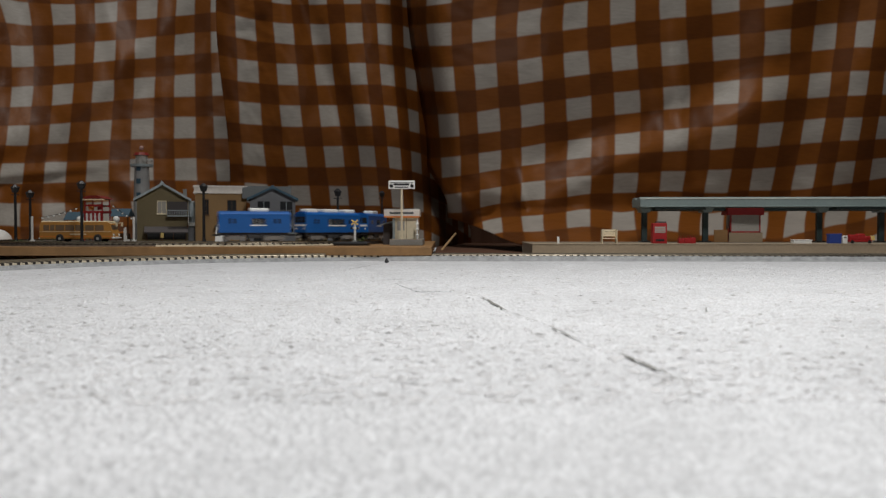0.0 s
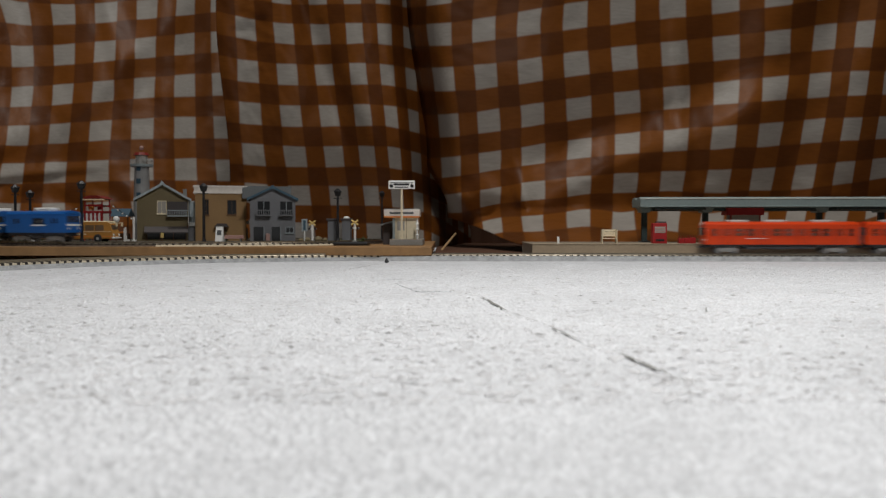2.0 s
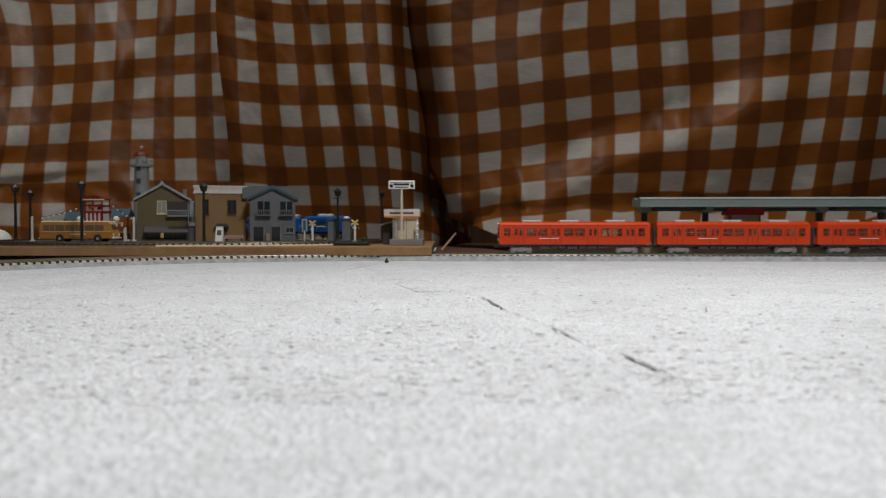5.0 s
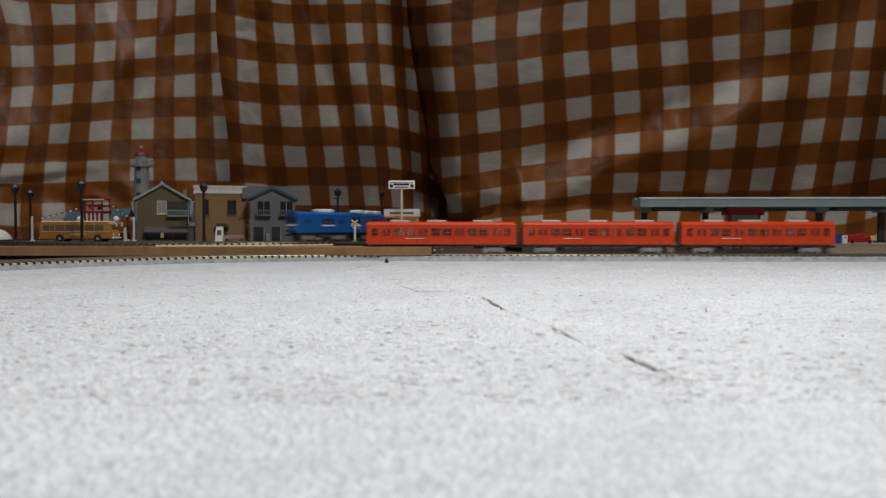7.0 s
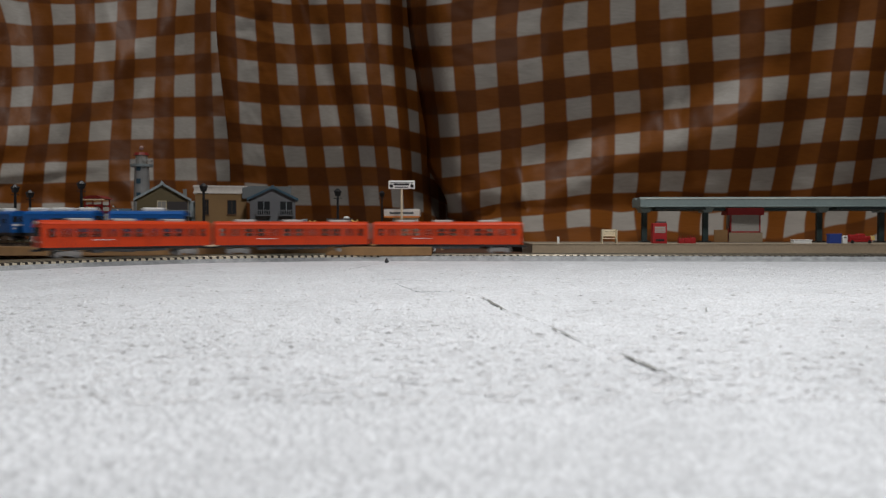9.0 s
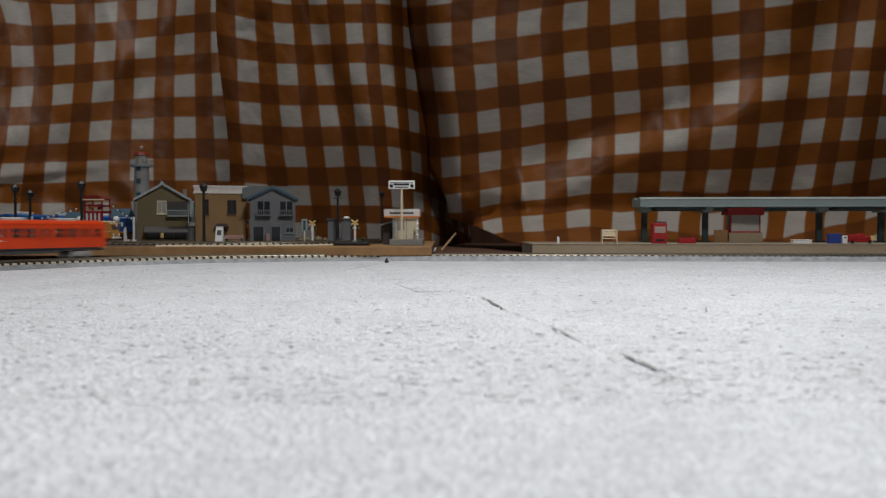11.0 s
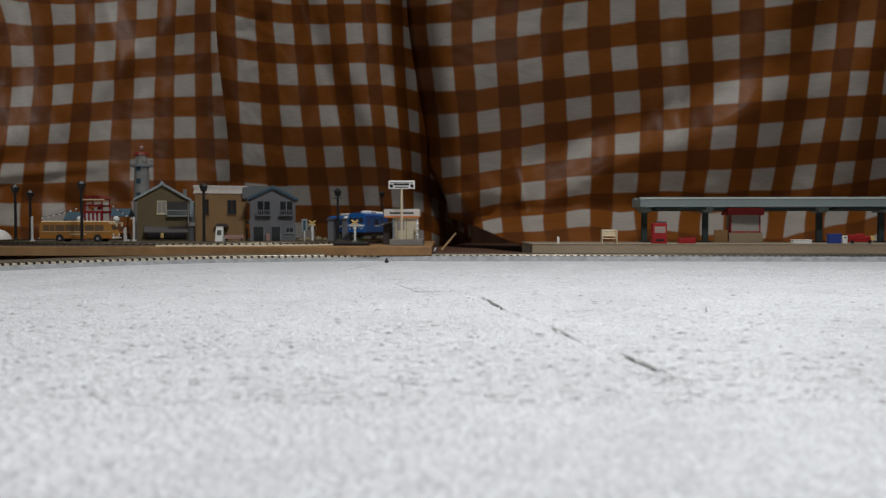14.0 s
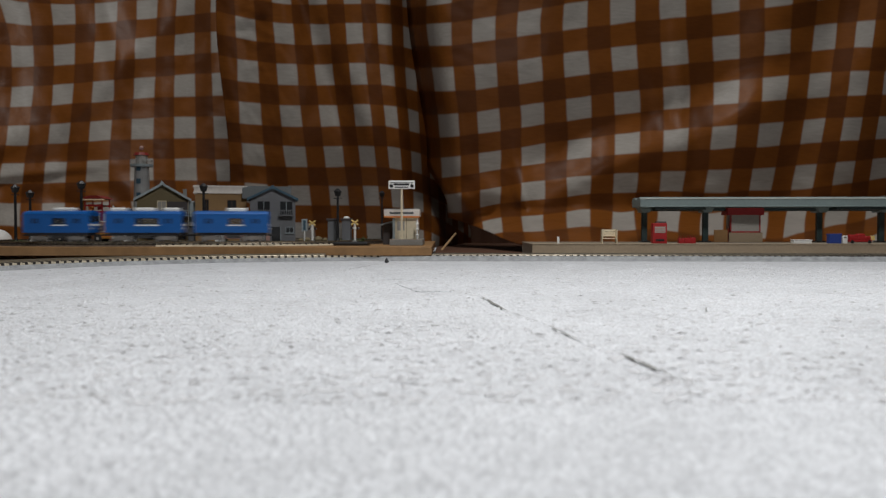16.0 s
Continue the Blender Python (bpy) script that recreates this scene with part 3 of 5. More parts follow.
def bogie(parent, x, gauge_z=0.0):
    """A bogie with two wheelsets; z is counted from the rail head."""
    b = part("bogie", box(B(), x - 0.0078, x + 0.0078, -0.0052, 0.0052, 0.0030, 0.0052), "under", parent)
    for s in (-1, 1):
        bm = prism(B(), [(x - 0.0092, 0.0042), (x - 0.0078, 0.0022), (x - 0.004, 0.0024), (x - 0.002, 0.0014), (x + 0.002, 0.0014), (x + 0.004, 0.0024), (x + 0.0078, 0.0022), (x + 0.0092, 0.0042), (x + 0.003, 0.0052), (x - 0.003, 0.0052)], "y", s * 0.0062 - 0.0006, s * 0.0062 + 0.0006)
        for d in (-0.0068, 0.0068):
            box(bm, x + d - 0.0012, x + d + 0.0012, s * 0.0067 - 0.0007, s * 0.0067 + 0.0007, 0.0016, 0.0040)
        part("side_frame", bm, "bogie", b)
    for d in (-0.0068, 0.0068):
        bm = tube(B(), (x + d, -0.0046, 0.0029), (x + d, 0.0046, 0.0029), 0.0007, seg=8)
        for s in (-1, 1):
            tube(bm, (x + d, s * 0.0036, 0.0029), (x + d, s * 0.0050, 0.0029), 0.0029, seg=16)
        part("wheelset", bm, "wheel", b)


def side_glass(parent, x0, x1, z0, z1, w, material="glass", rows=1, frame_mat=None):
    """A window on both sides, set in with a raised frame."""
    for s in (-1, 1):
        y = s * w
        bm = box(B(), x0, x1, min(y, y + s * 0.00018), max(y, y + s * 0.00018), z0, z1)
        g = part("window", bm, material, parent)
        if frame_mat:
            fr = B()
            t = 0.00035
            for a, b, c, d in ((x0 - t, x1 + t, z1, z1 + t), (x0 - t, x1 + t, z0 - t, z0), (x0 - t, x0, z0, z1), (x1, x1 + t, z0, z1)):
                box(fr, a, b, min(y, y + s * 0.0004), max(y, y + s * 0.0004), c, d)
            if rows > 1:
                zm = (z0 + z1) / 2
                box(fr, x0, x1, min(y, y + s * 0.00035), max(y, y + s * 0.00035), zm - 0.0002, zm + 0.0002)
            part("window_frame", fr, frame_mat, g)


def shell(L, w, z0, z1, sill, head, openings):
    """A hollow carriage body: roof, ends, floor, and side walls pierced by openings (x0, x1)."""
    bm = prism(B(), car_profile(w, z1 - 0.0004, z1, 0.0031), "x", -L, L)
    es = [e for e in bm.edges if abs(e.verts[0].co.x - e.verts[1].co.x) < 1e-6]
    bmesh.ops.bevel(bm, geom=es, offset=0.0009, segments=2, affect="EDGES")
    top = z1 - 0.0002
    for e in (-1, 1):
        box(bm, min(e * L, e * (L - 0.0007)), max(e * L, e * (L - 0.0007)), -w, w, z0, top, 0.0003)
    for s in (-1, 1):
        y0, y1 = min(s * w, s * (w - 0.0007)), max(s * w, s * (w - 0.0007))
        a, c = -L + 0.0005, L - 0.0005
        box(bm, a, c, y0, y1, z0, sill)
        box(bm, a, c, y0, y1, head, top)
        x = a
        for p, q in sorted(openings):
            box(bm, x, p, y0, y1, sill, head)
            x = q
        box(bm, x, c, y0, y1, sill, head)
    box(bm, -L + 0.0006, L - 0.0006, -w + 0.0006, w - 0.0006, z0, z0 + 0.0005)
    return bm


RED_L, RED_W = 0.1312, 0.0093


def red_car(lead):
    """A four-door commuter carriage, 131 mm long; x is its forward way."""
    c = thing("red_carriage", "vermilion red model commuter train carriage with grey roof units", "train", group="red train")
    L, w = RED_L / 2, RED_W
    step = 0.0318
    holes = [(e * 0.0575 - 0.0026, e * 0.0575 + 0.0026) for e in (-1, 1)]
    holes += [((k - 1.5) * step + e * 0.0021 - 0.0013, (k - 1.5) * step + e * 0.0021 + 0.0013) for k in range(4) for e in (-1, 1)]
    holes += [((k - 1) * step + e * 0.0049 - 0.0040, (k - 1) * step + e * 0.0049 + 0.0040) for k in range(3) for e in (-1, 1)]
    b = part("body", shell(L - 0.001, w, 0.0078, 0.0245, 0.0152, 0.0213, holes), "red", c)
    for s in (-1, 1):
        bx("rain_gutter", "red", b, -L + 0.002, L - 0.002, min(s * w, s * (w + 0.0003)), max(s * w, s * (w + 0.0003)), 0.0243, 0.0248)
        bx("sill_line", "red", b, -L + 0.002, L - 0.002, min(s * w, s * (w + 0.00045)), max(s * w, s * (w + 0.00045)), 0.0140, 0.0144)
    for k in range(4):
        x = (k - 1.5) * step
        for s in (-1, 1):
            y = s * (w + 0.00012)
            db = B()
            for p, q, lo, hi in ((-0.0043, 0.0043, 0.0083, 0.0152), (-0.0043, 0.0043, 0.0213, 0.0236), (-0.0043, -0.0034, 0.0152, 0.0213), (-0.0008, 0.0008, 0.0152, 0.0213), (0.0034, 0.0043, 0.0152, 0.0213)):
                box(db, x + p, x + q, min(y, s * w), max(y, s * w), lo, hi)
            d = part("door", db, "red", b)
            bx("door_gap", "reddark", d, x - 0.00015, x + 0.00015, min(y, y + s * 0.0001), max(y, y + s * 0.0001), 0.0085, 0.0232)
            for e in (-1, 1):
                bx("door_edge", "reddark", d, x + e * 0.0044 - 0.0002, x + e * 0.0044 + 0.0002, min(y, y + s * 0.0001), max(y, y + s * 0.0001), 0.0083, 0.0236)
        for e in (-1, 1):
            side_glass(b, x + e * 0.0021 - 0.0013, x + e * 0.0021 + 0.0013, 0.0152, 0.0213, w - 0.0004, "clear")
    for k in range(3):
        x = (k - 1) * step
        for e in (-1, 1):
            side_glass(b, x + e * 0.0049 - 0.0040, x + e * 0.0049 + 0.0040, 0.0152, 0.0213, w - 0.0004, "clear", 2, "red")
    for e in (-1, 1):
        side_glass(b, e * 0.0575 - 0.0026, e * 0.0575 + 0.0026, 0.0152, 0.0213, w - 0.0004, "clear", 2, "red")
    for s in (-1, 1):
        for x0, x1 in ((0.018, 0.034),):
            y = s * (w + 0.0002)
            bx("lettering_bar", "white", b, x0 - 0.004, x1 - 0.004, min(y, s * w), max(y, s * w), 0.0128, 0.0133)
    # ends: panes, gangway and, on the leading car, a driver's front
    for e in (-1, 1):
        xe = e * (L - 0.0009)
        for y0, y1 in ((-0.0075, -0.0030), (-0.0020, 0.0020), (0.0030, 0.0075)):
            bx("end_window", "glass", b, min(xe, xe + e * 0.0003), max(xe, xe + e * 0.0003), y0, y1, 0.0158, 0.0222)
        if e * lead > 0:
            for y in (-0.0058, 0.0058):
                part("tail_lamp", tube(B(), (xe, y, 0.0118), (xe + e * 0.0005, y, 0.0118), 0.0008), "lamp", b)
            part("headlight", tube(B(), (xe, 0, 0.0255), (xe + e * 0.0007, 0, 0.0255), 0.0012), "lamp", b)
        else:
            bx("gangway", "under", b, min(xe, xe + e * 0.0012), max(xe, xe + e * 0.0012), -0.0032, 0.0032, 0.0082, 0.0225)
    for x in (-0.040, 0.0, 0.040) if not lead else (-0.036, 0.004, 0.036):
        u = part("roof_unit", box(B(), x - 0.0085, x + 0.0085, -0.0052, 0.0052, 0.0262, 0.0290, 0.0009), "roofgrey", b, "pale grey roof air unit")
        for k in range(5):
            bx("grille", "under", u, x - 0.006 + k * 0.0028, x - 0.0048 + k * 0.0028, -0.0035, 0.0035, 0.02955, 0.0297)
    bx("underframe", "under", c, -L + 0.004, L - 0.004, -0.0070, 0.0070, 0.0058, 0.0080)
    random.seed(11)
    x = -0.028
    while x < 0.026:
        d = random.uniform(0.005, 0.010)
        for s in (-1, 1):
            bx("equipment_box", "under", c, x, x + d, min(s * 0.0045, s * 0.0080), max(s * 0.0045, s * 0.0080), 0.0034 + random.uniform(0, 0.001), 0.0060, 0.0003)
        x += d + 0.0015
    bogie(c, -0.0455), bogie(c, 0.0455)
    for e in (-1, 1):
        bx("coupler", "black", c, min(e * (L - 0.004), e * (L + 0.0030)), max(e * (L - 0.004), e * (L + 0.0030)), -0.0012, 0.0012, 0.0050, 0.0066)
    return c


BLUE_L, BLUE_W = (0.0632, 0.0664, 0.0645), 0.0092


def blue_car(length, middle):
    """A shortened blue electric carriage with white roof units."""
    c = thing("blue_carriage", "bright blue shortened model train carriage with white roof units", "train", group="blue train")
    L, w = length / 2, BLUE_W
    wide = 0.0200 if middle else 0.0125
    b = part("body", shell(L, w, 0.0080, 0.0245, 0.0155, 0.0207, [(-wide / 2 - 0.003, wide / 2 - 0.003)]), "blue", c)
    for s in (-1, 1):
        bx("rain_gutter", "blue", b, -L + 0.002, L - 0.002, min(s * w, s * (w + 0.0003)), max(s * w, s * (w + 0.0003)), 0.0240, 0.0246)
    # centre window with a pale lower blind, doors towards the ends
    side_glass(b, -wide / 2 - 0.003, wide / 2 - 0.003, 0.0155, 0.0207, w - 0.0004, "clearblue", 1, "blue")
    for s in (-1, 1):
        y = s * (w + 0.0006)
        bx("window_ledge", "white", b, -wide / 2 - 0.004, wide / 2 - 0.0025, min(y, s * w), max(y, s * w), 0.0140, 0.0152, label="white ledge under the window")
    for x in (-L + 0.012, L - 0.012):
        for s in (-1, 1):
            y = s * (w + 0.00015)
            d = part("door", box(B(), x - 0.0042, x + 0.0042, min(y, s * w * 0.99), max(y, s * w * 0.99), 0.0086, 0.0232), "blue", b)
            for q in (-0.002, 0.002):
                bx("door_window", "glass", d, x + q - 0.0010, x + q + 0.0010, min(y, y + s * 0.0001), max(y, y + s * 0.0001), 0.0162, 0.0205)
    for e in (-1, 1):
        xe = e * L
        for y0, y1 in ((-0.0076, -0.0028), (-0.0018, 0.0018), (0.0028, 0.0076)):
            bx("end_window", "glass", b, min(xe, xe + e * 0.0003), max(xe, xe + e * 0.0003), y0, y1, 0.0172, 0.0228)
        bx("end_band", "white", b, min(xe, xe + e * 0.0004), max(xe, xe + e * 0.0004), -0.0080, 0.0080, 0.0140, 0.0158, label="white band across the end")
        for y in (-0.006, 0.006):
            part("headlight", tube(B(), (xe, y, 0.0118), (xe + e * 0.0005, y, 0.0118), 0.0009), "lamp", b)
    spots = (-0.023, 0.0, 0.023) if middle else (-0.004,)
    for x in spots:
        h = 0.0075 if x == 0.0 or not middle else 0.0055
        part("roof_unit", box(B(), x - h - 0.001, x + h + 0.001, -0.0055, 0.0055, 0.0266, 0.0302, 0.0011), "white", b, "white roof air unit")
    bx("underframe", "under", c, -L + 0.002, L - 0.002, -0.0072, 0.0072, 0.0055, 0.0082)
    for s in (-1, 1):
        bx("equipment_box", "under", c, -0.007, 0.006, min(s * 0.004, s * 0.0078), max(s * 0.004, s * 0.0078), 0.0030, 0.0058, 0.0003)
    bogie(c, -L + 0.0145), bogie(c, L - 0.0145)
    for e in (-1, 1):
        bx("coupler", "black", c, min(e * (L - 0.002), e * (L + 0.0048)), max(e * (L - 0.002), e * (L + 0.0048)), -0.0012, 0.0012, 0.0050, 0.0066)
    return c


red_train = [red_car(1), red_car(0), red_car(-1)]
blue_train = [blue_car(BLUE_L[0], False), blue_car(BLUE_L[1], True), blue_car(BLUE_L[2], False)]

# ---- town on the board ----
BASE_Z = BOARD_TOP + 0.0030


def town_base():
    bm = B()
    ring = []
    n = 90
    for i in range(n):
        p, h = blue_path(LAP * i / n)
        ring.append((p.x + math.sin(h) * 0.0118, p.y - math.cos(h) * 0.0118))
    lo = [bm.verts.new((x, y, BOARD_TOP)) for x, y in ring]
    hi = [bm.verts.new((x, y, BASE_Z)) for x, y in ring]
    bm.faces.new(hi)
    for i in range(n):
        j = (i + 1) % n
        bm.faces.new((lo[i], lo[j], hi[j], hi[i]))
    bmesh.ops.recalc_face_normals(bm, faces=bm.faces[:])
    t = thing("town_base", "dark brown earth-coloured base inside the oval", "base")
    part("earth_sheet", bm, "base", t)
    random.seed(8)
    bm = B()
    for _ in range(170):
        p, h = blue_path(random.uniform(0, LAP))
        o = random.uniform(0.014, 0.03)
        x, y = p.x + math.sin(h) * o, p.y - math.cos(h) * o
        bmesh.ops.create_icosphere(bm, subdivisions=1, radius=random.uniform(0.0005, 0.0017), matrix=Matrix.Translation((x, y, BASE_Z + 0.0003)) @ Matrix.Diagonal((1, 1, 0.6, 1)))
    tagged(part("turf_clumps", bm, "foliage", t), kind="stuff")


town_base()


def window_on(parent, x0, x1, y, z0, z1, frame_mat="trim", bars_=1, glass="glass"):
    """A window with frame and sill on a wall that looks along -y."""
    w = bx("window", glass, parent, x0, x1, y - 0.0002, y + 0.0004, z0, z1)
    t = 0.0006
    fr = B()
    for a, b, c, d in ((x0 - t, x1 + t, z1, z1 + t), (x0 - t, x1 + t, z0 - t, z0), (x0 - t, x0, z0, z1), (x1, x1 + t, z0, z1)):
        box(fr, a, b, y - 0.0007, y + 0.0003, c, d)
    for k in range(bars_):
        xm = x0 + (x1 - x0) * (k + 1) / (bars_ + 1)
        box(fr, xm - 0.0002, xm + 0.0002, y - 0.0005, y + 0.0002, z0, z1)
    part("window_frame", fr, frame_mat, w)
    bx("sill", frame_mat, w, x0 - 0.0012, x1 + 0.0012, y - 0.0013, y, z0 - 0.0012, z0 - t)


def gable_roof(parent, x0, x1, y0, y1, eave, top, over, mat_name, edge_mat, thick=0.0014):
    """Two sloped slabs with rows of tiles, a ridge and barge boards."""
    xm = (x0 + x1) / 2
    run = (x1 - x0) / 2 + over
    rise = top - eave
    drop = rise * over / ((x1 - x0) / 2)
    for s in (-1, 1):
        xe, ze = xm + s * run, eave - drop
        bm = prism(B(), [(xm, top), (xe, ze), (xe, ze + thick), (xm, top + thick)], "y", y0 - over, y1 + over)
        r = part("roof_slope", bm, mat_name, parent)
        bt = B()
        n = 9
        for k in range(n):
            f0 = (k + 0.1) / n
            f1 = (k + 0.95) / n
            xa, za = xm + s * run * f0, top + (ze - top) * f0 + thick
            xb, zb = xm + s * run * f1, top + (ze - top) * f1 + thick
            prism(bt, [(xa, za), (xb, zb), (xb, zb + 0.0005), (xa, za + 0.0001)], "y", y0 - over, y1 + over)
        part("tile_courses", bt, mat_name, r)
        be = prism(B(), [(xm, top - 0.0008), (xe, ze - 0.0008), (xe, ze + thick + 0.0004), (xm, top + thick + 0.0004)], "y", y0 - over - 0.0008, y0 - over)
        part("barge_board", be, edge_mat, r, "pale barge board")
    bx("ridge_cap", edge_mat, parent, xm - 0.0012, xm + 0.0012, y0 - over, y1 + over, top + thick - 0.0002, top + thick + 0.0012, 0.0003)


def gable_body(x0, x1, y0, y1, z0, eave, top):
    xm = (x0 + x1) / 2
    return prism(B(), [(x0, z0), (x1, z0), (x1, eave), (xm, top), (x0, eave)], "y", y0, y1)


def balcony(parent, x0, x1, y, z0, z1, mat_name):
    b = bx("balcony", mat_name, parent, x0, x1, y - 0.006, y, z0 - 0.0008, z0 + 0.0002, label="railed balcony")
    bm = B()
    box(bm, x0, x1, y - 0.006, y - 0.0053, z1 - 0.0007, z1)
    n = max(4, int((x1 - x0) / 0.0022))
    for k in range(n + 1):
        x = x0 + (x1 - x0 - 0.0006) * k / n
        box(bm, x, x + 0.0006, y - 0.0059, y - 0.0054, z0, z1)
    for x in (x0, x1 - 0.0006):
        box(bm, x, x + 0.0006, y - 0.0056, y, z1 - 0.0007, z1)
    part("railing", bm, mat_name, b)


def olive_house():
    h = thing("olive_house", "olive two-storey model house with gabled roof and balcony", "house")
    x0, x1, y0, y1 = -0.3169, -0.2669, 0.80, 0.86
    eave, top = 0.0593, 0.0740
    part("wall", gable_body(x0, x1, y0, y1, BASE_Z, eave, top), "olive", h)
    gable_roof(h, x0, x1, y0, y1, eave, top, 0.0032, "tilegrey", "trim")
    part("roof_finial", prism(B(), [(-0.2951, 0.0734), (-0.2898, 0.0734), (-0.2925, 0.0782)], "y", y0 - 0.0045, y0 - 0.0028), "trim", h)
    window_on(h, -0.2969, -0.2887, y0, 0.0440, 0.0564, "buscream", 1, "seen")
    bx("balcony_recess", "awning", h, -0.2875, -0.2675, y0 - 0.0003, y0 + 0.0002, 0.0428, 0.0564, label="dark recess behind the balcony")
    balcony(h, -0.2875, -0.2616, y0, 0.0416, 0.0475, "trim")
    a = part("awning", prism(B(), [(y0 - 0.009, 0.0246), (y0, 0.0304), (y0, 0.0287), (y0 - 0.009, 0.0234)], "x", -0.3099, -0.2669), "awning", h, "dark shop awning")
    bx("shop_front", "glass", h, -0.3075, -0.2686, y0 - 0.0003, y0 + 0.0002, BASE_Z + 0.0015, 0.0251, label="dark glazed shop front")
    for x in (-0.3075, -0.2946, -0.2816, -0.2692):
        bx("mullion", "wooddoor", h, x - 0.0004, x + 0.0004, y0 - 0.0009, y0, BASE_Z, 0.0251)
    # side porch with a pale post
    bx("porch", "greywall", h, -0.2669, -0.2586, y0 - 0.002, y1 - 0.01, BASE_Z, 0.0299, 0.0004, "grey side porch")
    bx("porch_upper", "trim", h, -0.2657, -0.2598, y0, y1 - 0.014, 0.0299, 0.0570, 0.0004, "pale stair tower")
    bx("porch_sign", "white", h, -0.2669, -0.2586, y0 - 0.0032, y0 - 0.002, 0.0310, 0.0346, 0.0002, "small white sign")
    bx("chimney", "concrete", h, -0.2716, -0.2675, 0.83, 0.836, 0.0593, 0.0711)
    return h


def tan_house():
    h = thing("tan_house", "tan flat-roofed model shop building with pale parapet", "house")
    D = 0.81
    x0, x1, y0, y1 = -0.2601, -0.2082, 0.81, 0.865
    bx("wall", "brownwall", h, x0, x1, y0, y1, BASE_Z, 0.0657)
    p = B()
    box(p, x0 - 0.0018, x1 + 0.0008, y0 - 0.0015, y1 + 0.0012, 0.0651, 0.0669)
    box(p, x0 - 0.0010, x1 + 0.0002, y0 - 0.0008, y1 + 0.0006, 0.0669, 0.0716)
    box(p, x0 - 0.0018, x1 + 0.0008, y0 - 0.0015, y1 + 0.0012, 0.0716, 0.0734)
    part("parapet", p, "offwhite", h, "pale plastered parapet")
    for a, b, c, d in ((-0.2511, -0.2469, 0.0430, 0.0585), (-0.2273, -0.2189, 0.0436, 0.0579)):
        window_on(h, a, b, y0, c, d, "wooddoor", 1)
    # brick courses as fine raised lines
    bm = B()
    z = BASE_Z + 0.002
    while z < 0.0645:
        box(bm, x0, x1, y0 - 0.00015, y0, z, z + 0.0011)
        z += 0.0017
    tagged(part("brick_relief", bm, "brownwall", h), kind="stuff")
    part("door_hood", prism(B(), [(-0.2410, 0.0299), (-0.2261, 0.0299), (-0.2290, 0.0335), (-0.2380, 0.0335)], "y", y0 - 0.007, y0), "awning", h, "dark hood over the door")
    bx("door", "wooddoor", h, -0.2392, -0.2284, y0 - 0.0004, y0 + 0.0002, BASE_Z, 0.0299)
    bx("wall_lamp", "offwhite", h, x1, x1 + 0.0026, y0 + 0.002, y0 + 0.005, 0.0329, 0.0364, 0.0004)
    bx("side_sign", "trim", h, x1, x1 + 0.0014, y0 + 0.004, y0 + 0.010, 0.0162, 0.0287, 0.0003)
    return h


def grey_house():
    h = thing("grey_house", "grey two-storey model house with blue gabled roof and two balconies", "house")
    x0, x1, y0, y1 = -0.2003, -0.1543, 0.80, 0.855
    eave, top = 0.0593, 0.0705
    part("wall", gable_body(x0, x1, y0, y1, BASE_Z, eave, top), "greywall", h)
    gable_roof(h, x0, x1, y0, y1, eave, top, 0.003, "tileblue", "tileblue")
    # lower side roof that runs across behind the gable
    part("rear_roof", prism(B(), [(0.822, 0.0734), (0.872, 0.0613), (0.872, 0.0595), (0.818, 0.0601)], "x", -0.2089, -0.1582), "tilegrey", h)
    for a, b in ((-0.1926, -0.1803), (-0.1697, -0.1573)):
        bx("balcony_recess", "glass", h, a, b, y0 - 0.0003, y0 + 0.0002, 0.0422, 0.0564, label="dark balcony window")
        bx("mullion", "trim", h, (a + b) / 2 - 0.0003, (a + b) / 2 + 0.0003, y0 - 0.0007, y0, 0.0422, 0.0564)
        balcony(h, a - 0.001, b + 0.001, y0, 0.0422, 0.0475, "greywall")
    for a, b in ((-0.1968, -0.1867), (-0.1785, -0.1697)):
        bx("door", "glass", h, a, b, y0 - 0.0004, y0 + 0.0002, BASE_Z, 0.0299, label="dark doorway")
        bx("door_frame", "trim", h, b, b + 0.0007, y0 - 0.0008, y0 + 0.0002, BASE_Z, 0.0304)
    window_on(h, -0.1638, -0.1567, y0, 0.0240, 0.0293, "trim", 1)
    bx("shop_display", "pink", h, -0.1844, -0.1803, y0 - 0.004, y0 - 0.001, BASE_Z, 0.0228, 0.0004, "small reddish display stand")
    return h


# the three houses are turned a little towards the open side
for h, cx, cy, turn in ((olive_house(), -0.2910, 0.80, 19.0), (tan_house(), -0.2350, 0.81, 15.0), (grey_house(), -0.1773, 0.80, 12.0)):
    h.matrix_world = pose(cx, cy, 0, 0, 0, turn) @ pose(-cx, -cy, 0)


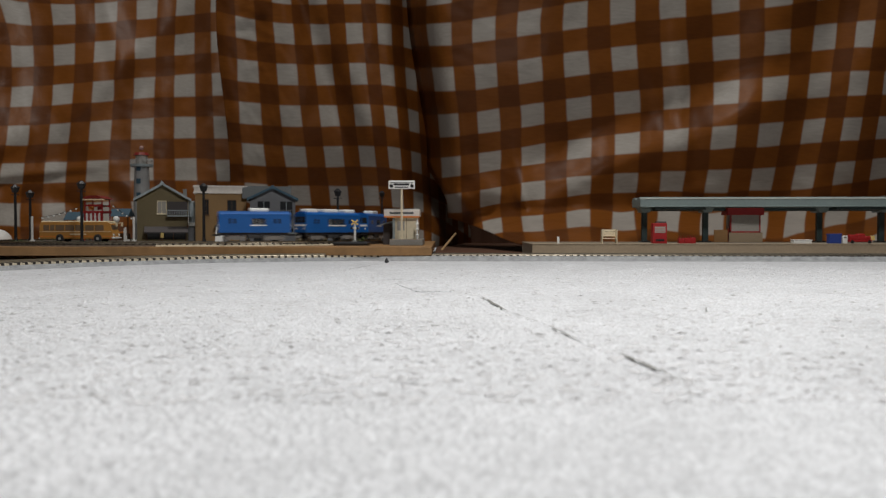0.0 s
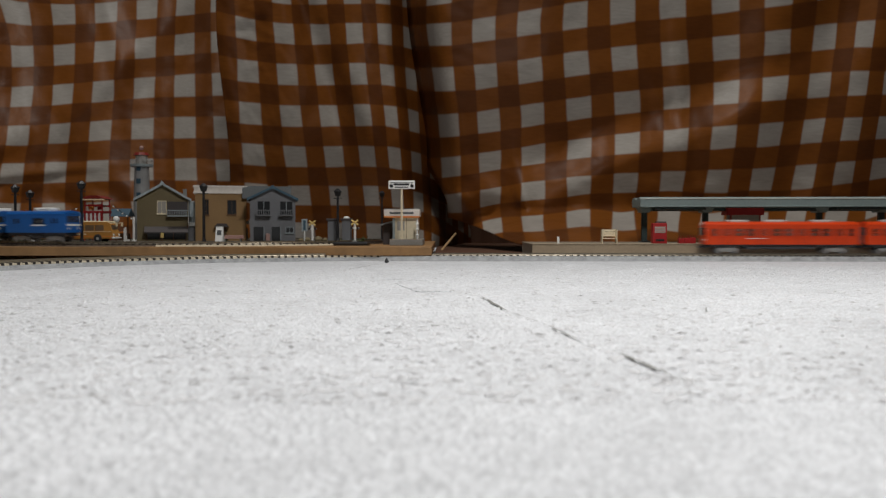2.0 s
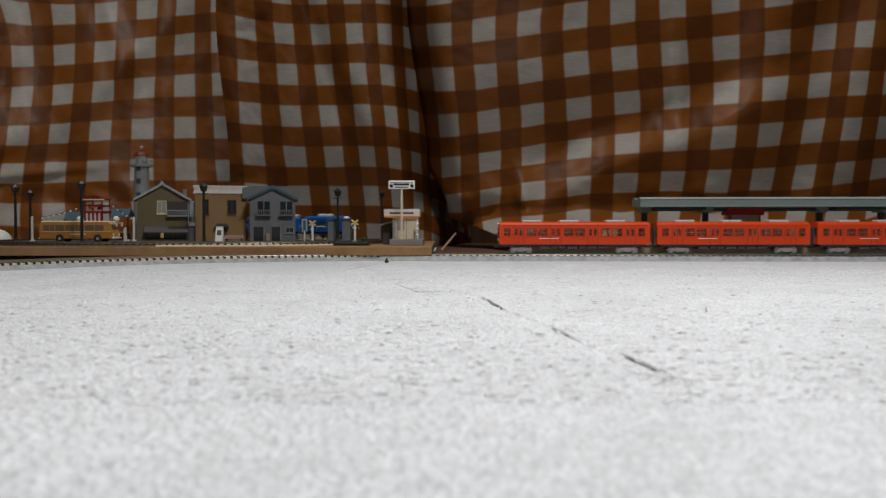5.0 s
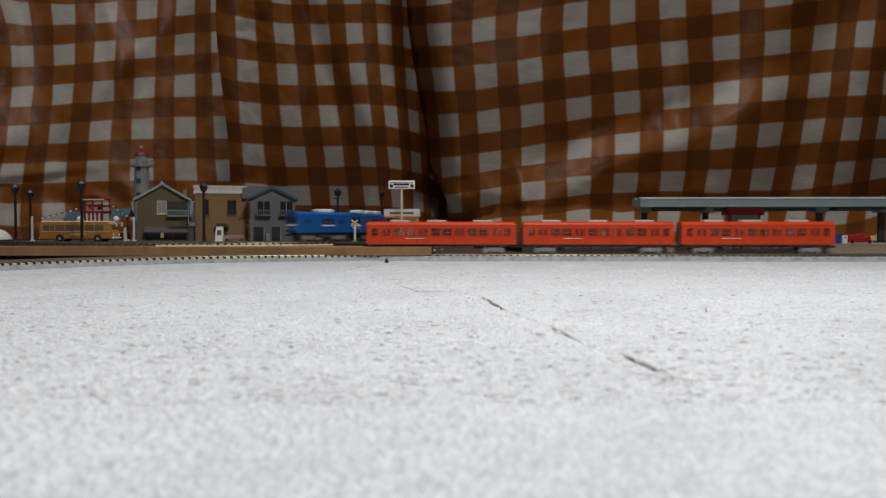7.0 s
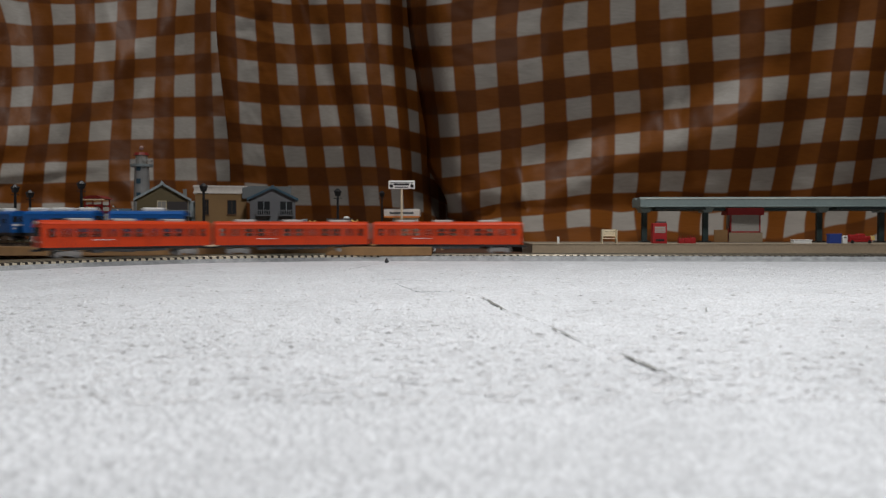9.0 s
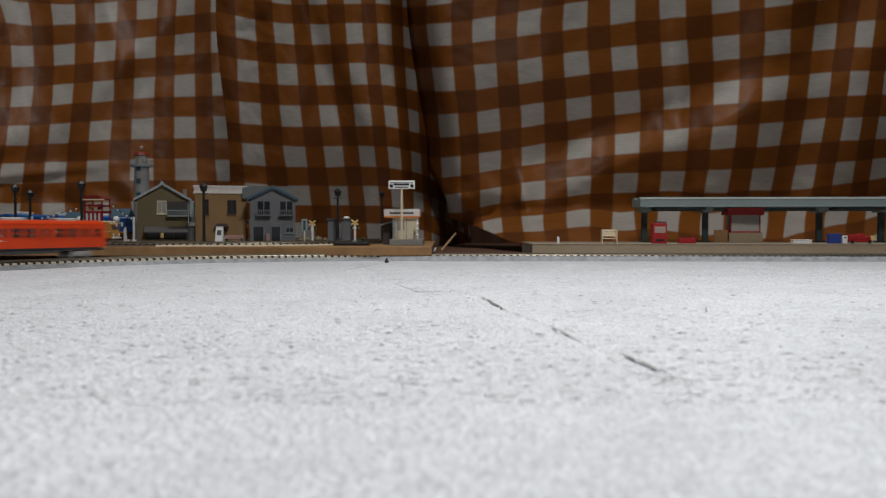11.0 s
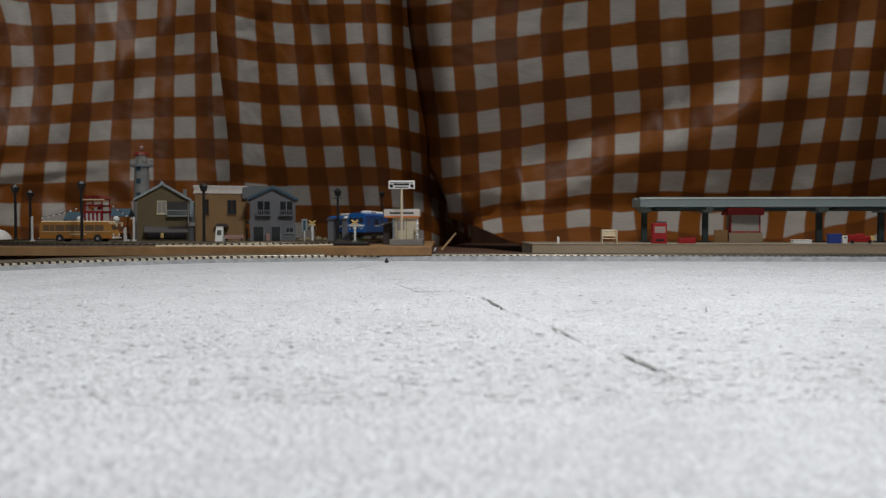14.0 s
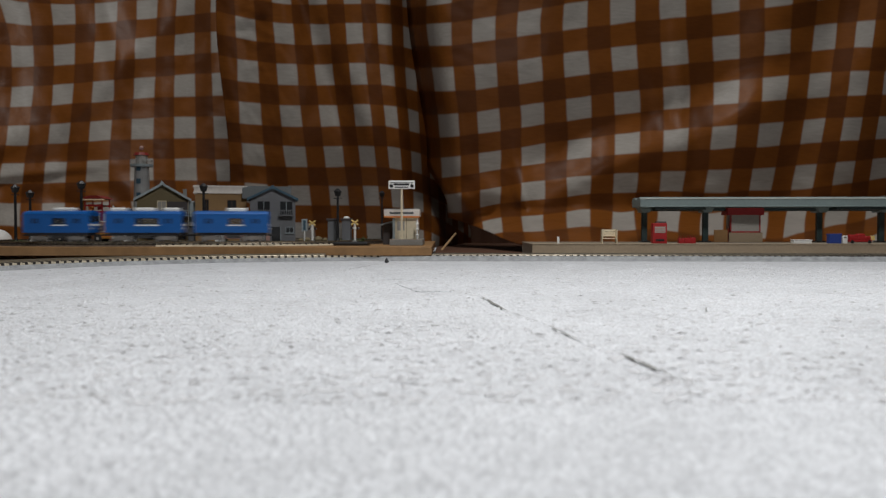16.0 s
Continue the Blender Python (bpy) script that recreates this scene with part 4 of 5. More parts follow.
def lighthouse():
    t = thing("lighthouse", "small white model lighthouse with red lantern roof", "lighthouse", (-0.3526, 0.90, BASE_Z))
    z = -BASE_Z
    part("tower", tube(B(), (0, 0, 0), (0, 0, z + 0.1004), 0.0105, 0.0080, 24), "towerwhite", t, smooth=False)
    part("gallery", tube(B(), (0, 0, z + 0.1004), (0, 0, z + 0.1031), 0.0125, 0.0130, 24), "trim", t, "pale gallery ring")
    bm = B()
    for k in range(14):
        a = 2 * math.pi * k / 14
        tube(bm, (0.0125 * math.cos(a), 0.0125 * math.sin(a), z + 0.1031), (0.0125 * math.cos(a), 0.0125 * math.sin(a), z + 0.1084), 0.0003, seg=5)
    for k in range(14):
        a, c = 2 * math.pi * k / 14, 2 * math.pi * (k + 1) / 14
        tube(bm, (0.0125 * math.cos(a), 0.0125 * math.sin(a), z + 0.1084), (0.0125 * math.cos(c), 0.0125 * math.sin(c), z + 0.1084), 0.0003, seg=5)
    part("railing", bm, "towerwhite", t)
    part("lantern_room", tube(B(), (0, 0, z + 0.1031), (0, 0, z + 0.1137), 0.0068, 0.0068, 12), "seen", t, "glazed lantern room")
    part("lantern_roof", tube(B(), (0, 0, z + 0.1137), (0, 0, z + 0.1170), 0.0092, 0.0070, 16), "reddark", t, "red lantern roof")
    part("finial", ball(B(), (0, 0, z + 0.1223), 0.0026), "pink", t)
    for zz in (0.052, 0.068, 0.083):
        bx("tower_window", "tileblue", t, -0.0030, 0.0020, -0.0106 + zz * 0.024, -0.0080 + zz * 0.024, zz - 0.003, zz + 0.003, 0.0003, "blue-grey window with dark surround")
    return t


lighthouse()


def bus():
    """A single-decker town bus, its front towards +x."""
    b = thing("bus", "amber and cream model bus parked beside the track", "bus", (-0.3970, 0.755, BASE_Z))
    L, W = 0.0717, 0.0165
    prof = [(0.0, 0.0030), (L, 0.0030), (L + 0.0004, 0.0075), (L - 0.0016, 0.0140), (L - 0.0030, 0.0182), (L - 0.0045, 0.0194), (0.0022, 0.0194), (0.0006, 0.0182), (0.0, 0.0150)]
    bm = prism(B(), prof, "y", 0, W)
    es = [e for e in bm.edges if abs(e.verts[0].co.y - e.verts[1].co.y) > 0.01]
    bmesh.ops.bevel(bm, geom=es, offset=0.0006, segments=2, affect="EDGES")
    body = part("body", bm, "busyellow", b)
    bx("roof", "buscream", b, 0.0012, L - 0.0032, 0.0004, W - 0.0004, 0.0180, 0.0204, 0.0008, "cream bus roof")
    for y, s in ((0.0, -1), (W, 1)):
        x = 0.0040
        for k, wd in enumerate((0.0055, 0.0040, 0.0085, 0.0085, 0.0085, 0.0085, 0.0085, 0.0065)):
            if x + wd > L - 0.003:
                break
            g = bx("window", "busglass", body, x, x + wd, min(y, y + s * 0.00025), max(y, y + s * 0.00025), 0.0108, 0.0164)
            x += wd + 0.0012
        bx("waist_line", "buscream", body, 0.0004, L - 0.001, min(y, y + s * 0.0003), max(y, y + s * 0.0003), 0.0096, 0.0101)
        bx("skirt_line", "orange", body, 0.0004, L, min(y, y + s * 0.0002), max(y, y + s * 0.0002), 0.0048, 0.0054)
        bx("lettering_bar", "buscream", body, 0.030, 0.046, min(y, y + s * 0.0003), max(y, y + s * 0.0003), 0.0068, 0.0078)
    bx("windscreen", "busglass", body, L - 0.0018, L - 0.0009, 0.0015, W - 0.0015, 0.0110, 0.0165)
    bx("bumper", "white", b, L - 0.0005, L + 0.0022, -0.0003, W + 0.0003, 0.0028, 0.0046, 0.0005, "white front bumper")
    bx("rear_bumper", "white", b, -0.0010, 0.0004, 0.0, W, 0.0028, 0.0040, 0.0003)
    for y in (0.002, W - 0.002):
        part("headlight", tube(B(), (L - 0.0002, y, 0.0066), (L + 0.0010, y, 0.0066), 0.0012), "lamp", b)
        tubes = tube(B(), (L - 0.003, y * 1.0, 0.0178), (L + 0.0034, y, 0.0188), 0.0003, seg=6)
        box(tubes, L + 0.0028, L + 0.0042, y - 0.0008, y + 0.0008, 0.0150, 0.0190)
        part("mirror", tubes, "buscream", b, "cream wing mirror")
    for x in (0.0200, 0.0573):
        for y, s in ((0.0, -1), (W, 1)):
            part("wheel_arch", tube(B(), (x, y - 0.0003 * (s < 0), 0.0034), (x, y + 0.0003 * (s > 0) + 0.0001, 0.0034), 0.0040, seg=20), "under", body)
            w = part("wheel", tube(B(), (x, y + s * 0.0006, 0.0030), (x, y - s * 0.0035, 0.0030), 0.0030, seg=20), "black", b)
            part("rim", tube(B(), (x, y + s * 0.0008, 0.0030), (x, y, 0.0030), 0.0014, seg=12), "roofgrey", w)
    return b


bus()


def street_lamp(at, height, label="black model street lamp with lantern head"):
    t = thing("street_lamp", label, "street lamp", at, group="street lamps")
    part("base", tube(B(), (0, 0, 0), (0, 0, 0.004), 0.0022, 0.0013, 12), "black", t)
    p = tube(B(), (0, 0, 0.004), (0, 0, height - 0.008), 0.0014, 0.0012, 10)
    box(p, -0.0042, 0.0042, -0.0004, 0.0004, height - 0.0105, height - 0.0098)
    part("pole", p, "black", t)
    part("lantern", tube(B(), (0, 0, height - 0.008), (0, 0, height - 0.003), 0.0026, 0.0042, 6), "black", t)
    part("lantern_cap", tube(B(), (0, 0, height - 0.003), (0, 0, height), 0.0046, 0.0010, 6), "black", t)
    return t


for px_, d, top in ((-0.4259, 0.765, 0.0720), (-0.3459, 0.735, 0.0740), (-0.2383, 0.765, 0.0731), (-0.1082, 0.790, 0.0694)):
    street_lamp((px_, d, BASE_Z), top - BASE_Z)
street_lamp((-0.4354, 0.81, BASE_Z), 0.0687 - BASE_Z, "slim black model street lamp")
street_lamp((-0.0791, 0.995, BOARD_TOP), 0.0773 - BOARD_TOP, "tall black model street lamp near the cloth")


def festival():
    """A drum tower with striped curtain, lantern strings and two stalls."""
    cx, cy = -0.3734, 0.83
    t = thing("festival_tower", "red wooden festival drum tower with striped red and white curtain", "festival tower", (cx, cy, BASE_Z))
    h = 0.0098
    z = -BASE_Z
    legs = z + 0.0446
    for sx in (-1, 1):
        for sy in (-1, 1):
            part("leg", tube(B(), (sx * h, sy * h, 0), (sx * h * 0.92, sy * h * 0.92, z + 0.0617), 0.0007, seg=6), "sred", t)
    for k, zz in enumerate((0.008, 0.016)):
        bm = B()
        for s in (-1, 1):
            box(bm, -h, h, s * h - 0.0005, s * h + 0.0005, zz, zz + 0.0010)
            box(bm, s * h - 0.0005, s * h + 0.0005, -h, h, zz, zz + 0.0010)
        part("cross_beam", bm, "sred", t)
    bx("deck", "sred", t, -h - 0.001, h + 0.001, -h - 0.001, h + 0.001, z + 0.0446, z + 0.0471, 0.0003, "red railed deck")
    n = 9
    for k in range(n):
        w = 2 * h / n
        bx("curtain_strip", "sred" if k % 2 == 0 else "white", t, -h + k * w, -h + (k + 1) * w, -h - 0.0008, -h - 0.0004, z + 0.0354, z + 0.0446)
    bm = B()
    for s in (-1, 1):
        box(bm, -h, h, s * h - 0.0004, s * h + 0.0004, z + 0.0519, z + 0.0538)
    part("hand_rail", bm, "sred", t)
    for e in (-0.5, 0.5):
        part("drum_lantern", tube(B(), (e * h, -0.004, z + 0.0483), (e * h, -0.004, z + 0.0544), 0.0028, seg=12), "orange" if e < 0 else "sred", t)
    rf = B()
    prism(rf, [(-h - 0.003, z + 0.0599), (h + 0.003, z + 0.0599), (h * 0.5, z + 0.0636), (-h * 0.5, z + 0.0636)], "y", -h - 0.002, h + 0.002)
    part("tower_roof", rf, "reddark", t, "low dark red roof")
    bx("roof_edge", "buscream", t, -h - 0.003, h + 0.003, -h - 0.0026, -h - 0.002, z + 0.0584, z + 0.0596)
    # strings of white lanterns down to two poles
    for a, b, n, lab in (((-0.4206, 0.80, 0.0393), (-0.3828, 0.82, 0.0535), 8, "string of white lanterns sloping to a pole"), ((-0.3538, 0.82, 0.0547), (-0.3182, 0.79, 0.0386), 5, "short string of white lanterns")):
        st = thing("lantern_string", lab, "lantern string")
        A, C = Vector(a), Vector(b)
        prev = A
        for k in range(1, 13):
            f = k / 12
            q = A.lerp(C, f) - Vector((0, 0, 0.0018 * math.sin(math.pi * f)))
            if k == 1:
                cord = B()
            tube(cord, prev, q, 0.0003, seg=5)
            prev = q
        part("cord", cord, "black", st)
        for k in range(n):
            f = (k + 0.5) / n
            q = A.lerp(C, f) - Vector((0, 0, 0.0018 * math.sin(math.pi * f) + 0.0010))
            part("lantern", ball(B(), q, 0.0012, 0.9, 8), "white", st)
    for x, y, top in ((-0.4202, 0.785, 0.0408), (-0.3162, 0.785, 0.0402)):
        po = thing("festival_pole", "white festival lantern pole", "pole", (x, y, BASE_Z), group="festival poles")
        part("shaft", tube(B(), (0, 0, 0), (0, 0, top - BASE_Z), 0.0012, seg=8), "white", po)
        part("foot", tube(B(), (0, 0, 0), (0, 0, 0.0012), 0.0026, seg=10), "white", po)
    for x, w, zt in ((-0.4106, 0.022, 0.0469), (-0.3605, 0.022, 0.0507)):
        s = thing("festival_stall", "market stall with dark blue-grey canvas roof", "stall", (x, 0.862, BASE_Z), group="stalls")
        H = zt - BASE_Z
        part("canvas_roof", prism(B(), [(-0.010, H - 0.009), (0.010, H - 0.009), (0.0, H)], "x", -w / 2, w / 2), "tileblue", s)
        for sx in (-1, 1):
            for sy in (-1, 1):
                part("stall_post", tube(B(), (sx * (w / 2 - 0.001), sy * 0.008, 0), (sx * (w / 2 - 0.001), sy * 0.008, H - 0.008), 0.0006, seg=6), "wooddoor", s)
        bx("counter", "wooddoor", s, -w / 2, w / 2, -0.0085, -0.004, 0.0, 0.0075)
        bx("counter_goods", "orange", s, -w / 3, w / 3, -0.008, -0.005, 0.0075, 0.0095, 0.0005)
    for x, z0 in ((-0.3782, 0.0375), (-0.3405, 0.0375)):
        g = thing("paper_lantern", "round white paper lantern on a stand", "lantern", (x, 0.80, BASE_Z), group="paper lanterns")
        part("globe", ball(B(), (0, 0, z0 - BASE_Z), 0.0034, 1.1, 12), "white", g)
        part("stand", tube(B(), (0, 0, 0), (0, 0, z0 - BASE_Z - 0.003), 0.0006, seg=6), "wooddoor", g)


festival()


def dome_tent():
    t = thing("dome_tent", "white dome tent behind the oval track", "tent", (-0.5541, 0.95, BOARD_TOP))
    bm = B()
    bmesh.ops.create_uvsphere(bm, u_segments=24, v_segments=14, radius=0.0185)
    bmesh.ops.bisect_plane(bm, geom=bm.verts[:] + bm.edges[:] + bm.faces[:], plane_co=(0, 0, 0), plane_no=(0, 0, 1), clear_inner=True)
    for v in bm.verts:
        v.co.z *= 0.85
    part("shell", bm, "white", t)
    part("rim_band", tube(B(), (0, 0, 0), (0, 0, 0.002), 0.0188, seg=24), "trim", t)


dome_tent()


def crossing_signal(at, label):
    t = thing("crossing_signal", label, "crossing signal", at, group="crossing signals")
    part("post", tube(B(), (0, 0, 0), (0, 0, 0.0190), 0.0011, seg=8), "white", t, "white signal post")
    h = 0.0182
    for s in (-1, 1):
        d = Vector((s * 0.0031, 0, 0.0022))
        part("cross_arm", tube(B(), Vector((0, -0.0010, h)) - d, Vector((0, -0.0010, h)) + d, 0.0008, seg=6), "yellow", t, "yellow and black warning arm")
    bx("lamp_bar", "white", t, -0.0040, 0.0040, -0.0012, 0.0012, 0.0120, 0.0134, 0.0003)
    for s in (-1, 1):
        part("signal_lamp", tube(B(), (s * 0.0028, -0.0020, 0.0127), (s * 0.0028, -0.0010, 0.0127), 0.0012), "black", t)
    bx("plinth", "concrete", t, -0.0022, 0.0022, -0.0022, 0.0022, -0.0002, 0.0014)


crossing_signal((-0.1279, 0.752, BASE_Z), "yellow and white model level-crossing signal inside the oval")
crossing_signal((-0.0829, 0.722, BOARD_TOP + 0.0034), "yellow and white model level-crossing signal on a black mat")


def mats():
    for nm, x0, x1, y0, y1, h in (("crossing_mat", -0.1017, -0.0692, 0.708, 0.738, 0.0034),):
        t = thing(nm, "black rubber level-crossing mat on the board", "mat")
        part("mat_panel", box(B(), x0, x1, y0, y1, BOARD_TOP, BOARD_TOP + h, 0.0012), "black", t)


mats()


def gate():
    t = thing("stone_gate", "pair of grey stone gate posts with dark lintels", "gate")
    D = 0.80
    for x0, x1 in ((-0.1202, -0.1113), (-0.1054, -0.0966)):
        p = bx("gate_post", "greywall", t, x0, x1, D, D + 0.012, BASE_Z, 0.0363, 0.0005)
        bx("dark_cap", "awning", p, x0 - 0.0012, x1 + 0.0012, D - 0.001, D + 0.013, 0.0363, 0.0387, 0.0003)
    bm = B()
    bmesh.ops.create_uvsphere(bm, u_segments=14, v_segments=8, radius=0.0034, matrix=Matrix.Translation((-0.1013, D + 0.006, 0.0393)) @ Matrix.Diagonal((1, 1, 0.55, 1)))
    part("white_cap", bm, "white", t, "rounded white cap stone")


gate()


def small_town_things():
    # folding shop board
    t = thing("shop_board", "white folding shop board with dark print", "sign", (-0.2196, 0.755, BASE_Z))
    w, h = 0.0036, 0.0303 - BASE_Z
    part("panel", prism(B(), [(-0.004, 0), (-0.0032, 0), (0.0006, h), (-0.0002, h)], "x", -w, w), "white", t)
    part("panel", prism(B(), [(0.004, 0), (0.0032, 0), (-0.0006, h), (0.0002, h)], "x", -w, w), "white", t)
    part("print_bar", prism(B(), [(-0.0024, h * 0.45), (-0.0026, h * 0.45), (-0.0013, h * 0.75), (-0.0011, h * 0.75)], "x", -w * 0.6, w * 0.6), "tilegrey", t)
    t = thing("shop_flag", "small yellow shop sign on a stand", "sign", (-0.2836, 0.775, BASE_Z))
    bx("plate", "yellow", t, -0.0016, 0.0016, -0.0005, 0.0005, 0.0035, 0.0085, 0.0003)
    part("stick", tube(B(), (0, 0, 0), (0, 0, 0.004), 0.0005, seg=6), "wooddoor", t)
    t = thing("bench", "low dull pink model bench", "bench", (-0.2090, 0.765, BASE_Z), group="benches")
    bx("seat", "pink", t, -0.010, 0.010, -0.003, 0.003, 0.0026, 0.0036, 0.0003)
    for x in (-0.008, 0.0072):
        bx("leg", "concrete", t, x, x + 0.0008, -0.0025, 0.0025, 0.0, 0.0026)
    bx("backrest", "pink", t, -0.010, 0.010, 0.0026, 0.0034, 0.0036, 0.0062, 0.0003)
    t = thing("white_notice", "small white notice stand beside the olive house", "sign", (-0.3237, 0.785, BASE_Z))
    part("board", prism(B(), [(-0.0028, 0.0), (0.0032, 0.0), (0.0032, 0.0018), (0.0004, 0.0020), (-0.0006, 0.0298 - BASE_Z), (-0.0028, 0.0281 - BASE_Z)], "y", -0.0006, 0.0006), "white", t)
    t = thing("roadside_sign", "pale blue and white vertical roadside sign", "sign", (-0.1425, 0.79, BASE_Z))
    bx("plate", "trim", t, -0.0030, 0.0030, -0.0005, 0.0005, 0.0252 - BASE_Z, 0.0380 - BASE_Z, 0.0003)
    bx("stripe", "tileblue", t, -0.0012, 0.0012, -0.0007, -0.0005, 0.0263 - BASE_Z, 0.0368 - BASE_Z)
    part("post", tube(B(), (0, 0, 0), (0, 0, 0.0258 - BASE_Z), 0.0007, seg=6), "white", t)
    random.seed(3)
    for k, (x, y, r) in enumerate(((-0.1364, 0.775, 0.0032), (-0.1269, 0.78, 0.0040), (-0.1193, 0.775, 0.0028), (-0.1438, 0.775, 0.0024))):
        bm = B()
        bmesh.ops.create_icosphere(bm, subdivisions=2, radius=r)
        for v in bm.verts:
            v.co *= 1 + 0.35 * noise.noise(v.co * 300 + Vector((k, 0, 0)))
            v.co.z *= 0.8
        ob = part("rock", bm, "olive")
        ob.location = (x, y, BASE_Z + r * 0.5)
        tagged(ob, "small beige rock on the dark base", "rock", "rocks")
    for k, (x, y, z) in enumerate(((-0.2217, 0.78, 0.006), (-0.0811, 0.768, 0.006))):
        bm = B()
        for _ in range(40):
            p = Vector((random.gauss(0, 0.0022), random.gauss(0, 0.0022), abs(random.gauss(0.003, 0.0022))))
            bmesh.ops.create_icosphere(bm, subdivisions=1, radius=random.uniform(0.0005, 0.0012), matrix=Matrix.Translation(p))
        ob = part("shrub", bm, "foliage")
        ob.location = (x, y, BASE_Z if k == 0 else BOARD_TOP)
        tagged(ob, "small olive-brown model shrub", "shrub", "shrubs")


small_town_things()


def halt():
    """The little station: grey halt platform, ticket building and name board."""
    t = thing("halt_platform", "small grey concrete halt platform on the board", "platform")
    top = 0.0180
    bx("slab", "concrete", t, -0.0499, -0.0189, 0.713, 0.79, BOARD_TOP, top, 0.0005)
    bx("edge_strip", "platform", t, -0.0499, -0.0189, 0.7132, 0.716, top, top + 0.0003)
    s = thing("ticket_building", "cream model ticket building with orange-striped fascia", "building")
    D = 0.745
    x0, x1 = -0.0472, -0.0241
    bx("wall", "cream", s, x0, x1, D, D + 0.035, top, 0.0396)
    f = bx("fascia", "offwhite", s, -0.0571, -0.0225, D - 0.003, D + 0.037, 0.0401, 0.0467, 0.0004, "pale sign fascia")
    bx("stripe", "orange", f, -0.0571, -0.0225, D - 0.0034, D - 0.003, 0.0387, 0.0401, label="orange stripe")
    bars(f, "print_bar", "tilegrey", -0.0516, -0.0285, 0.0418, 0.0445, D - 0.003)
    bx("roof", "concrete", s, -0.0565, -0.0230, D - 0.002, D + 0.036, 0.0467, 0.0475)
    bx("corner_post", "trim", s, -0.0488, -0.0466, D - 0.001, D + 0.002, top, 0.0390)
    bx("wall_panel_line", "platform", s, -0.0357, -0.0351, D - 0.0003, D, top, 0.0385)
    bx("window", "seen", s, -0.0444, -0.0373, D - 0.0002, D, 0.0264, 0.0352)
    part("side_awning", prism(B(), [(-0.0614, 0.0324), (x0, 0.0363), (x0, 0.0346), (-0.0614, 0.0313)], "y", D + 0.006, D + 0.032), "trim", s, "pale side awning")
    bx("side_room", "awning", s, -0.0589, x0, D + 0.012, D + 0.03, BOARD_TOP, 0.0335, label="dark open side shelter")
    w = thing("white_figure_post", "knobbly white post beside the ticket building", "post", (-0.0246, 0.735, top))
    bm = tube(B(), (0, 0, 0), (0, 0, 0.0367 - top), 0.0009, seg=8)
    for zz in (0.004, 0.0095, 0.0145):
        ball(bm, (0, 0, zz), 0.0017, 0.8, 8)
    part("post_body", bm, "white", w)
    n = thing("station_sign", "white station name board on a tall pale pole", "sign", (-0.0389, 0.724, top))
    part("pole", tube(B(), (0, 0, 0), (0, 0, 0.0664 - top), 0.0011, seg=10), "cream", n)
    part("foot", tube(B(), (0, 0, 0), (0, 0, 0.0010), 0.0024, seg=10), "cream", n)
    w, z0, z1 = 0.0125, 0.0654 - top, 0.0733 - top
    b = bx("name_board", "white", n, -w, w, -0.0012, 0.0012, z0, z1, 0.0003)
    bx("border_bar", "tilegrey", b, -w * 0.86, w * 0.86, -0.0014, -0.0012, z1 - 0.0026, z1 - 0.0018)
    bars(b, "print_bar", "black", -w * 0.6, w * 0.55, z0 + 0.0030, z0 + 0.0052, -0.0012)
    bars(b, "print_bar", "tilegrey", -w * 0.5, w * 0.5, z0 + 0.0008, z0 + 0.0022, -0.0012)
    for e in (-1, 1):
        part("dark_dot", tube(B(), (e * w * 0.78, -0.0014, z0 + 0.0028), (e * w * 0.78, -0.0012, z0 + 0.0028), 0.0017, seg=10), "black", b)


halt()

# ---- station platform ----
PZ = 0.0141


def station():
    t = thing("station_platform", "long beige model station platform with grey-brown paving", "platform", (0.0808, 0.692, 0.0), -2.0)
    part("platform_base", box(B(), 0.0, 1.1, 0.0, 0.135, 0.0, PZ, 0.0005), "platformtop", t)
    bx("coping", "platform", t, -0.0004, 1.1, -0.0012, 0.006, PZ - 0.0004, PZ + 0.0004, 0.0002, "pale coping along the edge")
    bx("front_face", "platform", t, -0.0002, 1.1, -0.0006, -0.0001, 0.0, PZ - 0.0006)
    return t


station()


